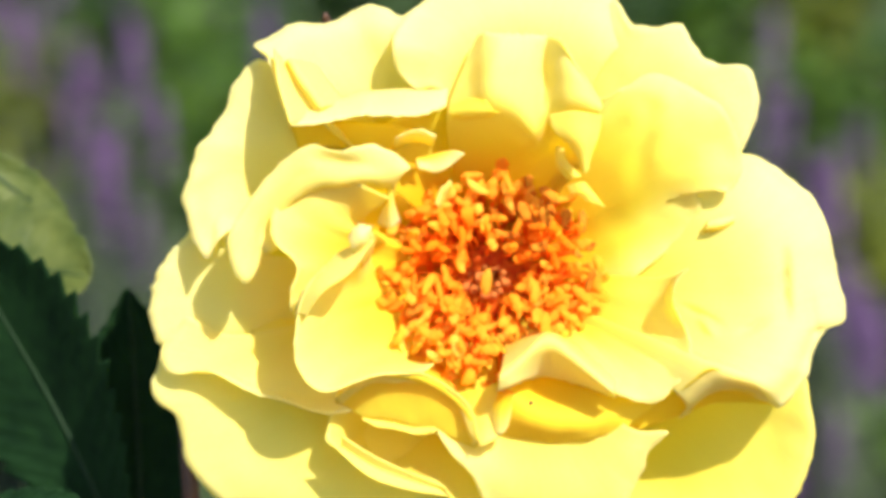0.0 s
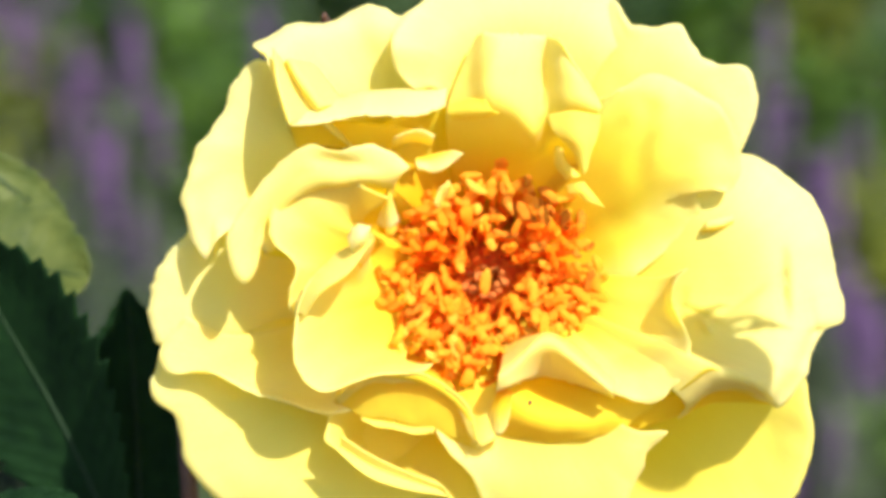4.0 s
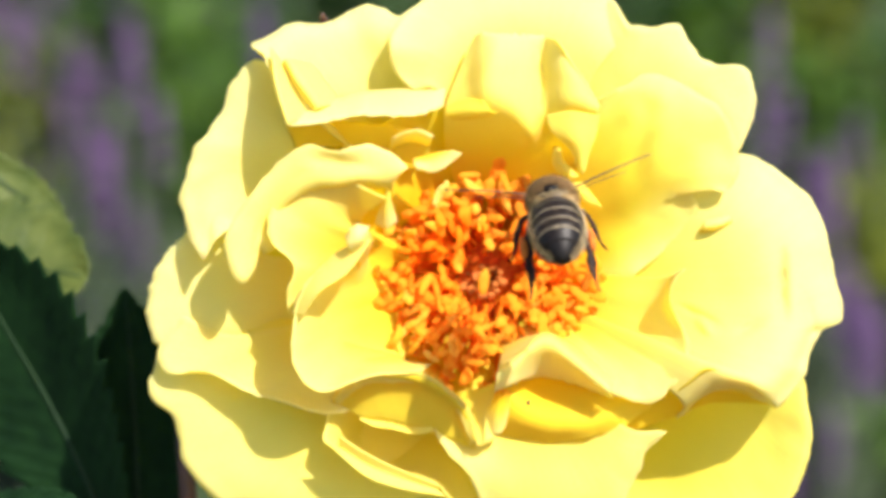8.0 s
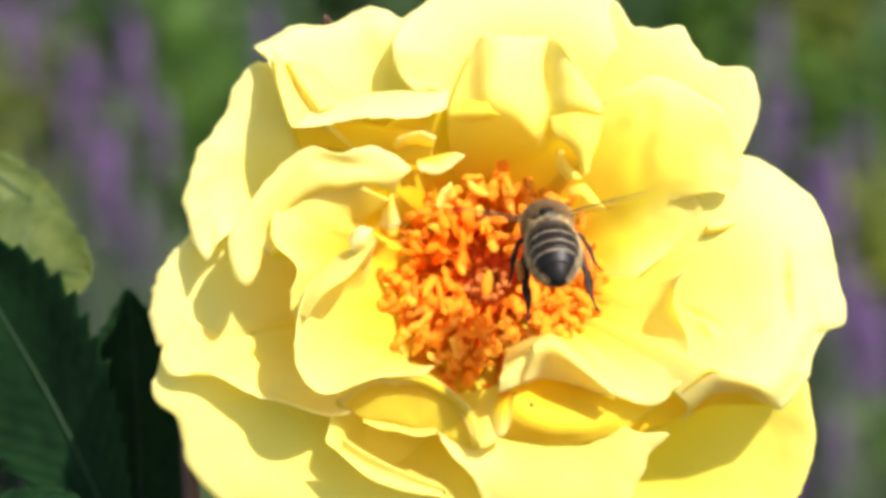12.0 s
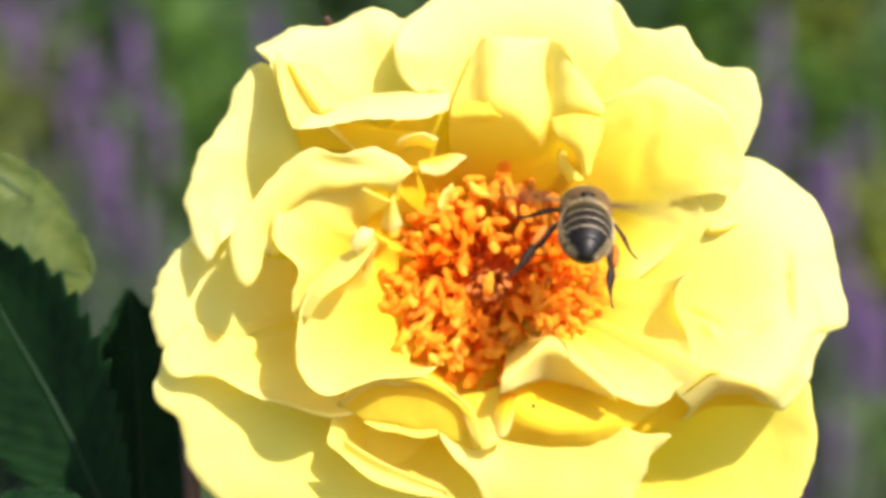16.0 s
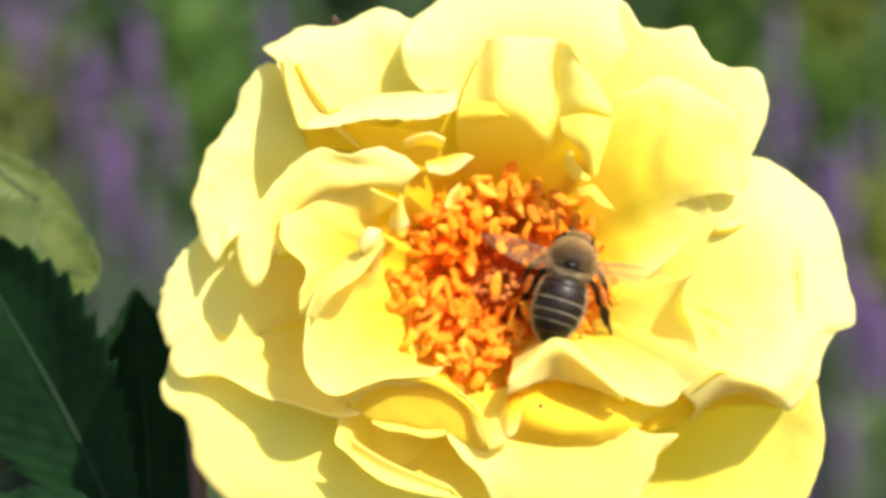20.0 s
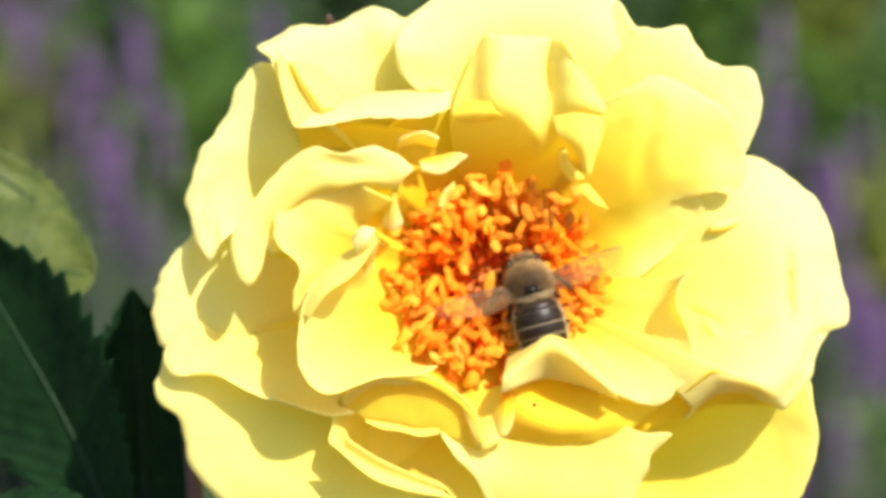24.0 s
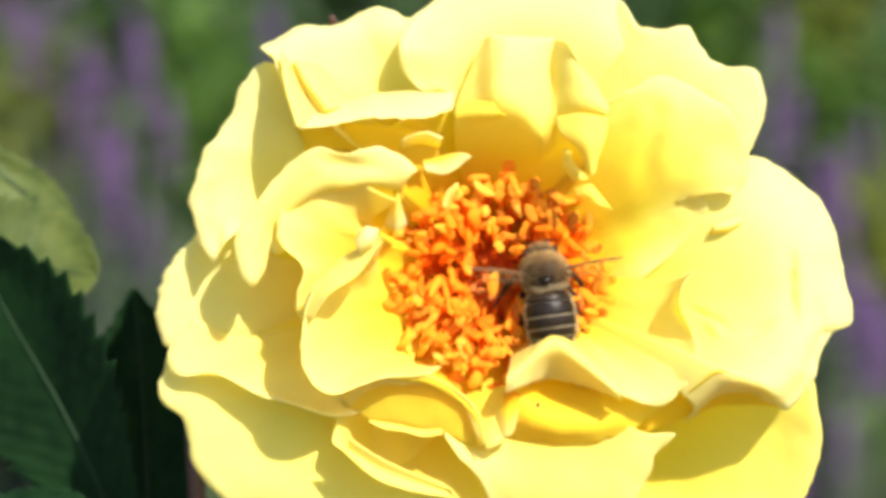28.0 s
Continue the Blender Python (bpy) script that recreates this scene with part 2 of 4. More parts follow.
def petal(rows, ruffle=0.40, thick=0.20, nu=72, nv=40, claw=4.5, wave=1.0, gold=0.0, pale=0.0, ramp=1.0, creases=()):
    """A petal spread through rows of stations (angle, reach, height) about the bloom's axis, from its claw to its rim.
    creases: pinched folds (from, to, height, breadth); gold and pale: how far its colour keeps to the claw's orange or
    runs on to the cream of the outer petals. On two lower petals gold also paints the glow of light through them."""
    serial[0] += 1
    curves = []
    for row in rows:
        curves.append([(r * math.cos(radians(a)), r * math.sin(radians(a)), h) for a, r, h in row])
    if claw:
        first = spline(curves[0], 9)
        foot = []
        for x, y, _ in first:
            d = math.hypot(x, y) + 1e-6
            foot.append((x / d * claw, y / d * claw, -3.0))
        curves.insert(0, foot)
    lines = [spline(c, nu) for c in curves]
    grid = np.stack([spline([ln[i] for ln in lines], nv) for i in range(nu)], axis=1)
    du, dv = np.gradient(grid, axis=1), np.gradient(grid, axis=0)
    nrm = np.cross(du, dv)
    nrm /= np.linalg.norm(nrm, axis=2, keepdims=True) + 1e-9
    for r in range(nv):
        v = r / (nv - 1)
        for c in range(nu):
            p = grid[r, c]
            k = serial[0] * 7.3
            soft = noise.noise((p[0] / 7, p[1] / 7, k)) * ruffle * (0.3 + v)
            fold = noise.noise((p[0] / 3.2, p[1] / 3.2, k + 5)) * 0.27 * wave * v ** 1.5
            crimp = noise.noise((p[0] / 1.5, p[1] / 1.5, k + 3)) * 0.10 * wave * v ** 4
            grid[r, c] = p + nrm[r, c] * (soft + fold + crimp)
    for x0, y0, x1, y1, height, breadth in creases:
        a, d = np.array((x0, y0)), np.array((x1 - x0, y1 - y0))
        rel = grid[:, :, :2] - a
        t = np.clip(rel @ d / (d @ d), 0, 1)
        off = np.linalg.norm(rel - t[..., None] * d, axis=2)
        grid[:, :, 2] += height * np.exp(-(off / breadth) ** 2) * (0.3 + np.sin(math.pi * t))
    # uneven rim
    out = grid[-1] - grid[-3]
    for c in range(nu):
        grid[-1, c] += out[c] * (0.25 * noise.noise((c * 0.33, serial[0] * 3.1, 0)) + 0.08 * noise.noise((c * 0.9, serial[0] * 3.1, 4)))
    uvs = np.array([(c / (nu - 1), pale + (r / (nv - 1)) ** ramp * (1 - gold)) for r in range(nv) for c in range(nu)])
    return part("petal", sheet("petal", grid * MM, thick * MM, PETAL, uvs), rose)


petal([
    [(-160.0, 27.2, 1), (-152.1, 31.1, 2), (-142.2, 32.2, 3), (-131.2, 30.6, 3.5), (-120.3, 28.2, 3), (-105.5, 26.1, 2), (-90.8, 25.9, 1)],
    [(-168.0, 38.3, 2), (-163.2, 41.0, 2.5), (-159.3, 41.9, 3), (-154.6, 40.2, 3), (-148.8, 41.7, 3), (-142.0, 41.5, 3), (-134.7, 40.9, 2.5), (-125.2, 39.7, 2), (-113.4, 37.7, 1), (-80.9, 35.8, 0)]], ruffle=0.5, pale=0.15)
petal([
    [(175.6, 26.3, 1.5), (180.0, 29.5, 2), (-175.3, 32.2, 2.5), (-169.3, 32.0, 2.5), (-164.6, 30.0, 1.5)],
    [(167.3, 30.1, 3), (172.1, 34.7, 3), (177.7, 37.8, 3), (-176.2, 39.6, 3), (-169.6, 40.0, 3), (-165.7, 38.5, 3), (-163.1, 36.1, 4)]], pale=0.3)
petal([
    [(139.6, 26.5, 3), (145.6, 29.2, 4), (153.7, 29.8, 4), (160.5, 29.7, 4), (167.0, 29.3, 5), (169.0, 27.8, 5)],
    [(133.8, 32.7, 5), (138.5, 36.8, 5), (144.9, 36.5, 5), (149.7, 35.8, 5), (157.0, 36.7, 5), (163.8, 36.6, 5), (168.4, 36.2, 5), (174.4, 34.1, 7), (177.6, 32.5, 8), (173.4, 31.4, 8), (169.7, 29.5, 7)]], pale=0.3)
petal([
    [(64.2, 26.5, 2), (59.3, 27.7, 3), (53.0, 28.8, 4), (46.5, 29.9, 4), (40.3, 30.5, 4), (34.9, 29.9, 4), (31.9, 27.5, 3)],
    [(65.2, 30.7, 2), (65.7, 35.3, 2), (60.7, 33.2, 4), (56.6, 33.8, 5), (52.6, 36.2, 5), (47.9, 35.3, 5), (42.7, 35.5, 5), (38.9, 37.9, 5), (34.9, 37.8, 5), (30.8, 35.9, 5), (25.8, 32.4, 5), (24.6, 28.5, 4)]], pale=0.3)
petal([
    [(104.3, 20.3, 5), (100.7, 23.4, 5), (93.8, 25.7, 4), (82.5, 27.3, 3), (71.0, 27.2, 3), (61.0, 26.4, 3)],
    [(112.3, 22.6, 6), (114.8, 25.2, 6), (114.1, 28.2, 7), (111.2, 30.1, 6), (103.6, 32.5, 4), (93.9, 34.5, 2), (83.1, 35.8, 1), (73.4, 36.1, 1), (64.7, 34.8, 2), (57.9, 32.7, 3)]], pale=0.25)
petal([
    [(136.7, 24.0, 5), (138.1, 26.8, 7.5), (136.4, 29.7, 7.5), (132.1, 31.3, 6), (125.3, 30.2, 4), (119.3, 29.1, 3), (114.3, 28.2, 3), (111.5, 26.3, 3)],
    [(143.9, 28.2, 11.5), (138.8, 32.2, 10.5), (136.1, 35.5, 8.5), (136.6, 37.5, 7), (133.3, 37.0, 6), (128.3, 36.6, 5), (124.3, 34.6, 4), (119.2, 34.3, 3), (113.5, 34.0, 3), (110.0, 32.0, 3), (105.6, 30.8, 3)]], pale=0.3)
petal([
    [(-22.7, 24.3, -1), (-24.5, 29.1, -1), (-30.6, 31.5, -1), (-41.1, 31.6, -1), (-51.6, 30.9, -2), (-63.4, 27.8, -2)],
    [(-16.9, 36.5, 1), (-18.6, 39.1, 2), (-24.7, 41.7, 3), (-29.2, 43.2, 3), (-35.4, 44.4, 3), (-42.4, 45.0, 3), (-52.4, 41.7, 2), (-75.5, 35.7, 1)]], gold=0.1)
petal([
    [(19.5, 19.9, 3), (16.9, 25.0, 4), (8.4, 27.4, 5), (0.1, 30.2, 6), (-7.0, 31.6, 7), (-14.1, 31.4, 9), (-20.9, 30.2, 11), (-23.3, 27.1, 12.5), (-32.9, 24.6, 10)],
    [(30.6, 23.4, 2), (25.8, 31.3, 1), (22.2, 34.6, 2), (13.1, 38.7, 3), (5.8, 39.7, 4), (-1.8, 40.7, 4), (-7.4, 41.5, 4), (-10.0, 39.3, 5), (-14.7, 38.3, 6), (-18.5, 38.2, 7), (-24.9, 36.8, 8), (-24.9, 35.7, 7), (-26.3, 30.8, 6), (-37.3, 27.6, 4)]], pale=0.3, nu=120, nv=72, creases=[(22.4, -4.0, 26.6, -6.2, -0.55, 0.45), (24.4, -5.0, 25.5, -7.2, 0.66, 0.5), (34.1, 2.3, 34.0, -5.6, -1.3, 0.45), (28.6, -7.2, 31.9, -5.3, -0.57, 0.4), (36.8, -2.6, 37.8, -7.9, -0.57, 0.5)])
petal([
    [(-165.2, 28.5, 2), (-162.2, 30.2, 3), (-157.4, 28.9, 4), (-151.3, 25.9, 4), (-145.1, 22.9, 4), (-142.4, 20.4, 4)],
    [(-171.6, 35.6, 4), (-166.9, 39.0, 4), (-163.9, 39.5, 4.5), (-161.7, 38.0, 5), (-160.3, 34.6, 6), (-153.1, 30.7, 7), (-145.7, 27.2, 8), (-137.5, 24.3, 8), (-133.5, 21.4, 7)]], pale=0.15)
petal([
    [(-130.2, 19.0, 2), (-129.4, 21.5, 1.5), (-125.3, 23.6, 1.5), (-117.3, 23.9, 1.5), (-108.3, 22.3, 2), (-98.2, 21.3, 3)],
    [(-137.3, 20.2, 5), (-139.3, 23.4, 6.5), (-134.5, 26.7, 7.5), (-130.0, 26.9, 8), (-121.9, 26.6, 8), (-115.2, 27.0, 8), (-106.0, 25.2, 7.5), (-99.5, 26.4, 6), (-92.1, 29.4, 5), (-85.7, 29.6, 4)]], gold=0.1)
petal([
    [(-98.3, 16.5, 4.6), (-91.4, 18.8, 6.2), (-84.3, 21.4, 7), (-72.1, 23.7, 7), (-61.0, 24.3, 7), (-53.6, 23.2, 7), (-49.3, 22.1, 7)],
    [(-111.5, 18.1, 8.5), (-102.9, 21.1, 9), (-94.3, 23.9, 8), (-88.3, 29.3, 6), (-76.9, 32.9, 5), (-64.6, 32.4, 6), (-55.8, 29.8, 7), (-48.5, 27.6, 8), (-41.6, 27.5, 9)]], pale=0.1)
petal([
    [(-5.8, 13.0, 1.8), (9.4, 16.3, 3), (19.8, 19.5, 4.2), (28.4, 22.0, 6.5), (36.6, 24.0, 8), (45.9, 24.4, 8), (53.2, 23.6, 7), (55.9, 21.3, 6)],
    [(-4.6, 16.2, 2.6), (7.2, 21.1, 3.8), (16.0, 25.4, 4.6), (24.6, 25.2, 6.2), (20.6, 26.9, 7), (18.9, 29.4, 6.8), (21.0, 30.8, 6.6), (26.2, 32.2, 7), (34.0, 32.6, 8), (43.6, 31.1, 8), (51.3, 29.3, 8), (55.0, 24.6, 8), (60.2, 23.3, 7)]], ramp=1.5, pale=0.12, wave=2, creases=[(16.8, 9.9, 18.8, 20.4, -0.5, 1.2)])
petal([
    [(145.5, 26.9, 3), (132.6, 22.1, 2), (112.9, 18.0, 2.5)],
    [(139.9, 28.7, 8.5), (125.7, 25.4, 5.5), (103.2, 21.9, 5)],
    [(143.7, 27.9, 13), (134.7, 24.4, 11.5), (122.9, 21.0, 11), (114.0, 19.4, 9.4), (104.8, 19.6, 6.5)]], gold=0, pale=0.3)
petal([
    [(109.0, 13.3, 1.5), (94.7, 12.6, 2), (79.8, 12.8, 2.5), (66.1, 13.8, 2.5), (54.8, 15.4, 3), (47.6, 17.0, 3.5)],
    [(106.1, 18.0, 6.5), (97.6, 18.3, 8.3), (90.7, 18.4, 10.5), (82.5, 17.9, 11), (72.9, 16.7, 11), (69.4, 18.3, 9.8), (65.0, 19.8, 12), (60.5, 20.7, 13), (55.5, 21.3, 13.5)],
    [(102.0, 21.0, 6.2), (95.9, 22.3, 7.2), (90.5, 22.5, 10.5), (83.2, 22.7, 10.2), (77.6, 23.2, 9.2), (74.3, 23.4, 8.4), (71.4, 23.4, 11), (66.6, 23.3, 13), (57.6, 22.8, 13.5)],
    [(92.3, 27.4, 7), (90.8, 27.3, 9), (85.6, 27.2, 9.3), (80.2, 27.5, 8.6), (76.4, 27.8, 8), (74.3, 27.7, 10.4), (72.1, 27.1, 12.4)]], ruffle=0.25, wave=0.6, ramp=1.3, pale=0.2, nu=110, nv=60)
petal([
    [(159.6, 15.1, 5), (162.5, 17.4, 8.8), (166.5, 19.7, 9.8), (172.6, 20.6, 9.8), (179.8, 19.8, 9), (-171.0, 20.2, 7.6)],
    [(143.9, 14.2, 11.2), (145.3, 16.7, 12), (148.6, 20.2, 12), (154.2, 23.1, 11.2), (159.7, 25.2, 10.4), (166.1, 25.7, 11.6), (173.0, 24.6, 12), (178.4, 22.2, 12), (-172.4, 23.3, 11), (-165.5, 22.8, 10)]])
petal([
    [(139.7, 13.3, 4), (147.3, 16.4, 5), (154.6, 19.7, 5), (160.5, 22.1, 5), (165.2, 23.3, 5), (169.4, 23.4, 5), (172.4, 22.7, 5)],
    [(138.0, 14.5, 10), (143.2, 17.4, 12.2), (150.6, 20.4, 12.4), (157.0, 22.8, 11.6), (162.7, 24.0, 10.8), (167.5, 24.2, 10), (171.8, 23.3, 8.5)],
    [(132.4, 14.8, 12.2), (139.4, 18.8, 12.4), (146.8, 21.6, 12.4), (152.5, 24.0, 11.6), (160.0, 25.6, 11), (168.0, 26.6, 10.6), (175.5, 25.6, 10)],
    [(127.4, 14.8, 12), (128.6, 17.2, 12.4), (133.4, 19.8, 12.8), (141.2, 21.9, 12.8), (145.8, 25.4, 11.8), (156.7, 27.4, 11), (165.7, 28.9, 11), (173.7, 30.1, 11), (-177.6, 28.2, 11), (-179.5, 26.7, 10), (171.2, 25.9, 9)]], pale=0.15, creases=[(-20.1, 12.6, -14.1, 11.8, -0.7, 0.9)])
# gold paints in the golden shade lit through and by its neighbours
petal([
    [(-78.1, 11.9, 7.4), (-78.4, 13.8, 7.9), (-70.9, 16.4, 8), (-58.0, 18.6, 7.6), (-45.8, 19.7, 6.6), (-37.9, 19.9, 5.8)],
    [(-85.3, 13.5, 8.4), (-89.5, 16.7, 6.6), (-86.6, 18.5, 6.4), (-73.3, 20.6, 6.2), (-54.2, 23.3, 6.8), (-45.2, 23.9, 7.2), (-39.2, 24.3, 7), (-36.5, 22.7, 6.8)]], ruffle=0.3, gold=0.5)
petal([
    [(-46.0, 12.0, 5), (-36.0, 14.2, 6), (-35.6, 16.6, 7.2), (-33.2, 18.8, 7.8), (-26.2, 20.4, 8.2), (-16.9, 19.8, 7.6), (-9.8, 18.7, 7), (-1.8, 19.1, 6.5)],
    [(-54.0, 15.5, 7.6), (-46.0, 17.2, 8.6), (-43.3, 20.5, 10), (-38.3, 23.8, 10.4), (-27.4, 24.8, 11), (-19.1, 24.1, 11), (-12.5, 21.7, 11.2), (-5.8, 20.8, 12.2), (0.6, 22.4, 13.2)]], ramp=1.2, pale=0.15)
# its inside is tinted by gold for sunlight shining through the petal
petal([
    [(-144.7, 18.3, 2), (-137.9, 14.8, 2), (-123.5, 12.7, 2), (-109.1, 13.3, 2)],
    [(-140.8, 23.0, 8.6), (-140.1, 18.6, 10.4), (-133.0, 15.8, 10.8), (-121.1, 13.9, 10.8), (-100.4, 15.4, 10.6), (-94.2, 19.2, 10)],
    [(-136.4, 22.6, 7.4), (-136.5, 19.3, 9.4), (-129.4, 16.5, 9.6), (-119.1, 15.3, 9.7), (-104.2, 16.5, 9.5), (-95.6, 19.8, 8.8)],
    [(-131.6, 22.2, 7.4), (-128.3, 21.6, 7.5), (-118.5, 20.0, 7.8), (-106.8, 19.6, 8.2), (-93.2, 20.4, 8.6)]], gold=0.4)
petal([
    [(179.8, 12.9, 4), (-170.2, 15.0, 6), (-162.9, 17.5, 7), (-152.4, 18.1, 7), (-144.2, 16.6, 6), (-134.4, 13.7, 4)],
    [(160.2, 14.4, 14), (173.7, 15.5, 14), (-179.5, 19.6, 14), (-169.6, 21.9, 14), (-159.8, 23.4, 14), (-153.0, 24.1, 14), (-144.7, 23.2, 13.4), (-139.3, 18.4, 12.6), (-125.5, 14.1, 11.4), (-120.2, 12.5, 10.4)]], pale=0.05)
petal([
    [(-79.8, 9.0, 3), (-59.7, 8.4, 3), (-45.1, 9.7, 3), (-38.3, 13.8, 3), (-36.7, 17.6, 3)],
    [(-84.8, 11.2, 12.6), (-68.9, 9.9, 13), (-50.6, 9.7, 12.4), (-45.4, 13.2, 12.6), (-43.8, 19.2, 11.4)],
    [(-87.0, 13.4, 12.2), (-77.8, 13.0, 12.2), (-63.4, 13.7, 8.2), (-51.3, 16.8, 8), (-45.1, 20.2, 9.6)]], gold=0.0, pale=0.2)
petal([
    [(139.7, 14.4, 2), (116.7, 15.6, 2), (101.2, 15.5, 2)],
    [(141.4, 18.9, 6), (125.6, 21.0, 5), (109.5, 20.9, 5), (92.9, 21.7, 5)]], gold=0.4)
petal([
    [(169.7, 18.7, -0.5), (-176.2, 20.4, -0.5), (-156.4, 20.0, 0)],
    [(168.5, 26.8, 1.5), (180.0, 29.2, 1.5), (-169.6, 29.4, 1.5), (-153.9, 26.9, 3)]], gold=0.2)
petal([
    [(-124.3, 11.2, 1), (-99.0, 10.8, 1), (-68.6, 10.0, 1)],
    [(-124.9, 16.8, 4), (-103.3, 18.9, 4), (-87.5, 20.3, 5), (-71.5, 19.3, 5)]], gold=0.4)
petal([
    [(69.7, 18.9, 12), (62.9, 20.3, 13.6), (54.7, 21.5, 14)],
    [(66.1, 17.4, 12.8), (58.4, 18.1, 14.4), (51.8, 19.5, 14.2)],
    [(57.0, 16.6, 13.4), (53.4, 17.0, 14.4), (49.9, 17.7, 14.2)],
    [(47.7, 15.2, 13.2), (46.4, 15.2, 13.8), (46.0, 15.7, 13.6)]], claw=0, nu=34, nv=26, thick=0.2, ruffle=0.2, pale=0.75, gold=1)
petal([
    [(62.0, 16.1, 8), (61.2, 16.4, 8.6), (59.3, 16.4, 9)],
    [(58.4, 14.3, 8.6), (57.1, 14.8, 9.6), (55.4, 15.4, 9.4)],
    [(50.3, 13.7, 8.6), (48.3, 14.3, 9.6), (46.4, 15.1, 9.4)]], claw=0, nu=20, nv=20, thick=0.2, ruffle=0.2, pale=0.75, gold=1)
petal([
    [(47.7, 13.3, 6), (45.8, 14.2, 7.4), (43.3, 15.0, 7.6)],
    [(45.1, 12.9, 8), (41.5, 14.0, 9), (37.8, 14.9, 9)],
    [(42.3, 13.0, 8.2), (36.4, 13.6, 9), (29.1, 15.0, 9.4)]], claw=0, nu=20, nv=14, thick=0.2, wave=2, pale=0.75, gold=1)
petal([
    [(138.4, 15.8, 9), (137.1, 15.6, 10), (136.1, 15.2, 9)],
    [(144.4, 14.6, 9), (143.6, 14.2, 10), (142.4, 13.9, 9)],
    [(156.6, 14.1, 7), (157.6, 12.4, 8), (150.8, 11.8, 7)]], claw=0, nu=14, nv=18, thick=0.3, pale=0.4)
petal([
    [(123.6, 15.5, 7), (117.6, 15.0, 8), (108.8, 14.6, 8)],
    [(124.4, 14.8, 9), (117.1, 13.9, 9), (105.7, 14.3, 9.5)],
    [(124.9, 14.2, 9), (116.2, 12.8, 9.5), (101.9, 13.7, 10)]], claw=0, nu=20, nv=14, thick=0.2, wave=2, pale=0.4)
petal([
    [(178.4, 14.7, 10), (171.6, 13.8, 10), (163.2, 13.6, 10)],
    [(170.3, 15.8, 16), (165.9, 14.7, 16.4), (160.7, 14.2, 15.5)],
    [(165.7, 16.4, 15), (160.0, 15.9, 16), (158.4, 14.1, 15.5)]], claw=0, nu=18, nv=14, thick=0.3, pale=0.45)
petal([
    [(10.7, 24.9, 4.5), (10.2, 26.9, 4.6), (11.2, 29.0, 4.5)],
    [(11.6, 25.5, 6), (11.5, 27.1, 6.2), (12.1, 28.9, 5.6)],
    [(13.0, 25.9, 5), (12.8, 27.4, 5.4), (12.9, 29.0, 5)]], claw=0, nu=18, nv=14, thick=0.25, pale=0.4)
petal([
    [(136.7, 8.7, 3), (124.5, 8.8, 3), (115.1, 10.2, 3)],
    [(128.7, 9.3, 6), (122.0, 10.1, 6), (113.9, 10.8, 6)],
    [(128.6, 9.9, 7), (121.4, 11.1, 7), (113.6, 11.6, 7)]], claw=0, nu=18, nv=16, thick=0.3)
petal([
    [(128.9, 17.9, 5), (121.5, 17.1, 5), (114.9, 15.8, 5)],
    [(126.2, 18.5, 8), (118.8, 17.8, 8), (112.7, 16.4, 8)],
    [(124.3, 18.6, 8.5), (117.7, 18.2, 9), (111.6, 16.8, 8.5)]], claw=0, nu=20, nv=14, thick=0.2, wave=2, pale=0.4)
petal([
    [(164.6, 13.6, 15.6), (179.9, 15.6, 15.8), (-173.2, 18.9, 15.6), (-166.4, 21.4, 14.4)],
    [(165.9, 14.8, 14.2), (178.3, 17.7, 14.2), (-175.4, 20.4, 13.8), (-167.8, 22.2, 13.6)],
    [(168.3, 15.7, 12.2), (179.3, 19.0, 12.4), (-174.2, 21.4, 12.4), (-168.0, 22.6, 13)]], claw=0, nu=30, nv=14, thick=0.18, wave=2, pale=0.95, gold=1)
petal([
    [(-85.7, 13.4, 10.5), (-82.7, 13.3, 11), (-79.3, 13.8, 10)],
    [(-89.0, 15.5, 9.5), (-85.5, 16.3, 10), (-81.1, 15.4, 9)],
    [(-90.8, 17.0, 8.5), (-86.6, 18.5, 9), (-82.3, 16.5, 8.5)]], claw=0, nu=18, nv=16, thick=0.2, gold=-0.2)
petal([
    [(-131.5, 22.2, 7), (-118.6, 19.9, 7.6), (-109.5, 18.4, 8.2)],
    [(-130.3, 22.6, 8.2), (-117.8, 20.8, 8.8), (-109.0, 19.4, 9)]], claw=0, nu=40, nv=10, thick=0.18, wave=2, pale=0.8, gold=1)
petal([
    [(134.0, 35.6, 9), (138.6, 32.0, 12.4), (143.8, 27.9, 13.4)],
    [(134.2, 33.6, 8.3), (136.3, 30.4, 9.2), (138.5, 26.8, 9.6)],
    [(133.2, 33.3, 9.8), (134.6, 29.8, 11), (135.5, 26.6, 10.6)],
    [(129.6, 31.4, 6.2), (129.9, 28.1, 6.2), (131.0, 25.5, 6.4)]], claw=0, nu=30, nv=18, thick=0.18, pale=1.0, gold=1)
petal([
    [(103.6, 19.6, 7.8), (97.3, 19.9, 9.2), (91.7, 19.5, 11)],
    [(105.1, 18.7, 8.8), (97.1, 18.5, 10.6), (89.0, 18.2, 11.8)],
    [(102.9, 17.7, 8.6), (95.0, 17.3, 10.2), (86.8, 17.7, 11.4)]], claw=0, nu=26, nv=16, thick=0.2, wave=2, pale=0.62, gold=1)
petal([
    [(-132.4, 25.2, 9), (-124.1, 24.8, 9.6), (-115.7, 24.6, 9.6), (-101.5, 25.1, 8.6)],
    [(-130.3, 26.4, 8.2), (-123.3, 26.1, 8.8), (-115.5, 25.8, 9), (-102.8, 25.6, 8.2)],
    [(-133.4, 27.0, 9.4), (-122.9, 27.0, 10), (-115.2, 26.9, 9.8), (-100.3, 26.1, 8.8)]], claw=0, nu=40, nv=16, thick=0.2, wave=1.5, pale=0.9, gold=1)
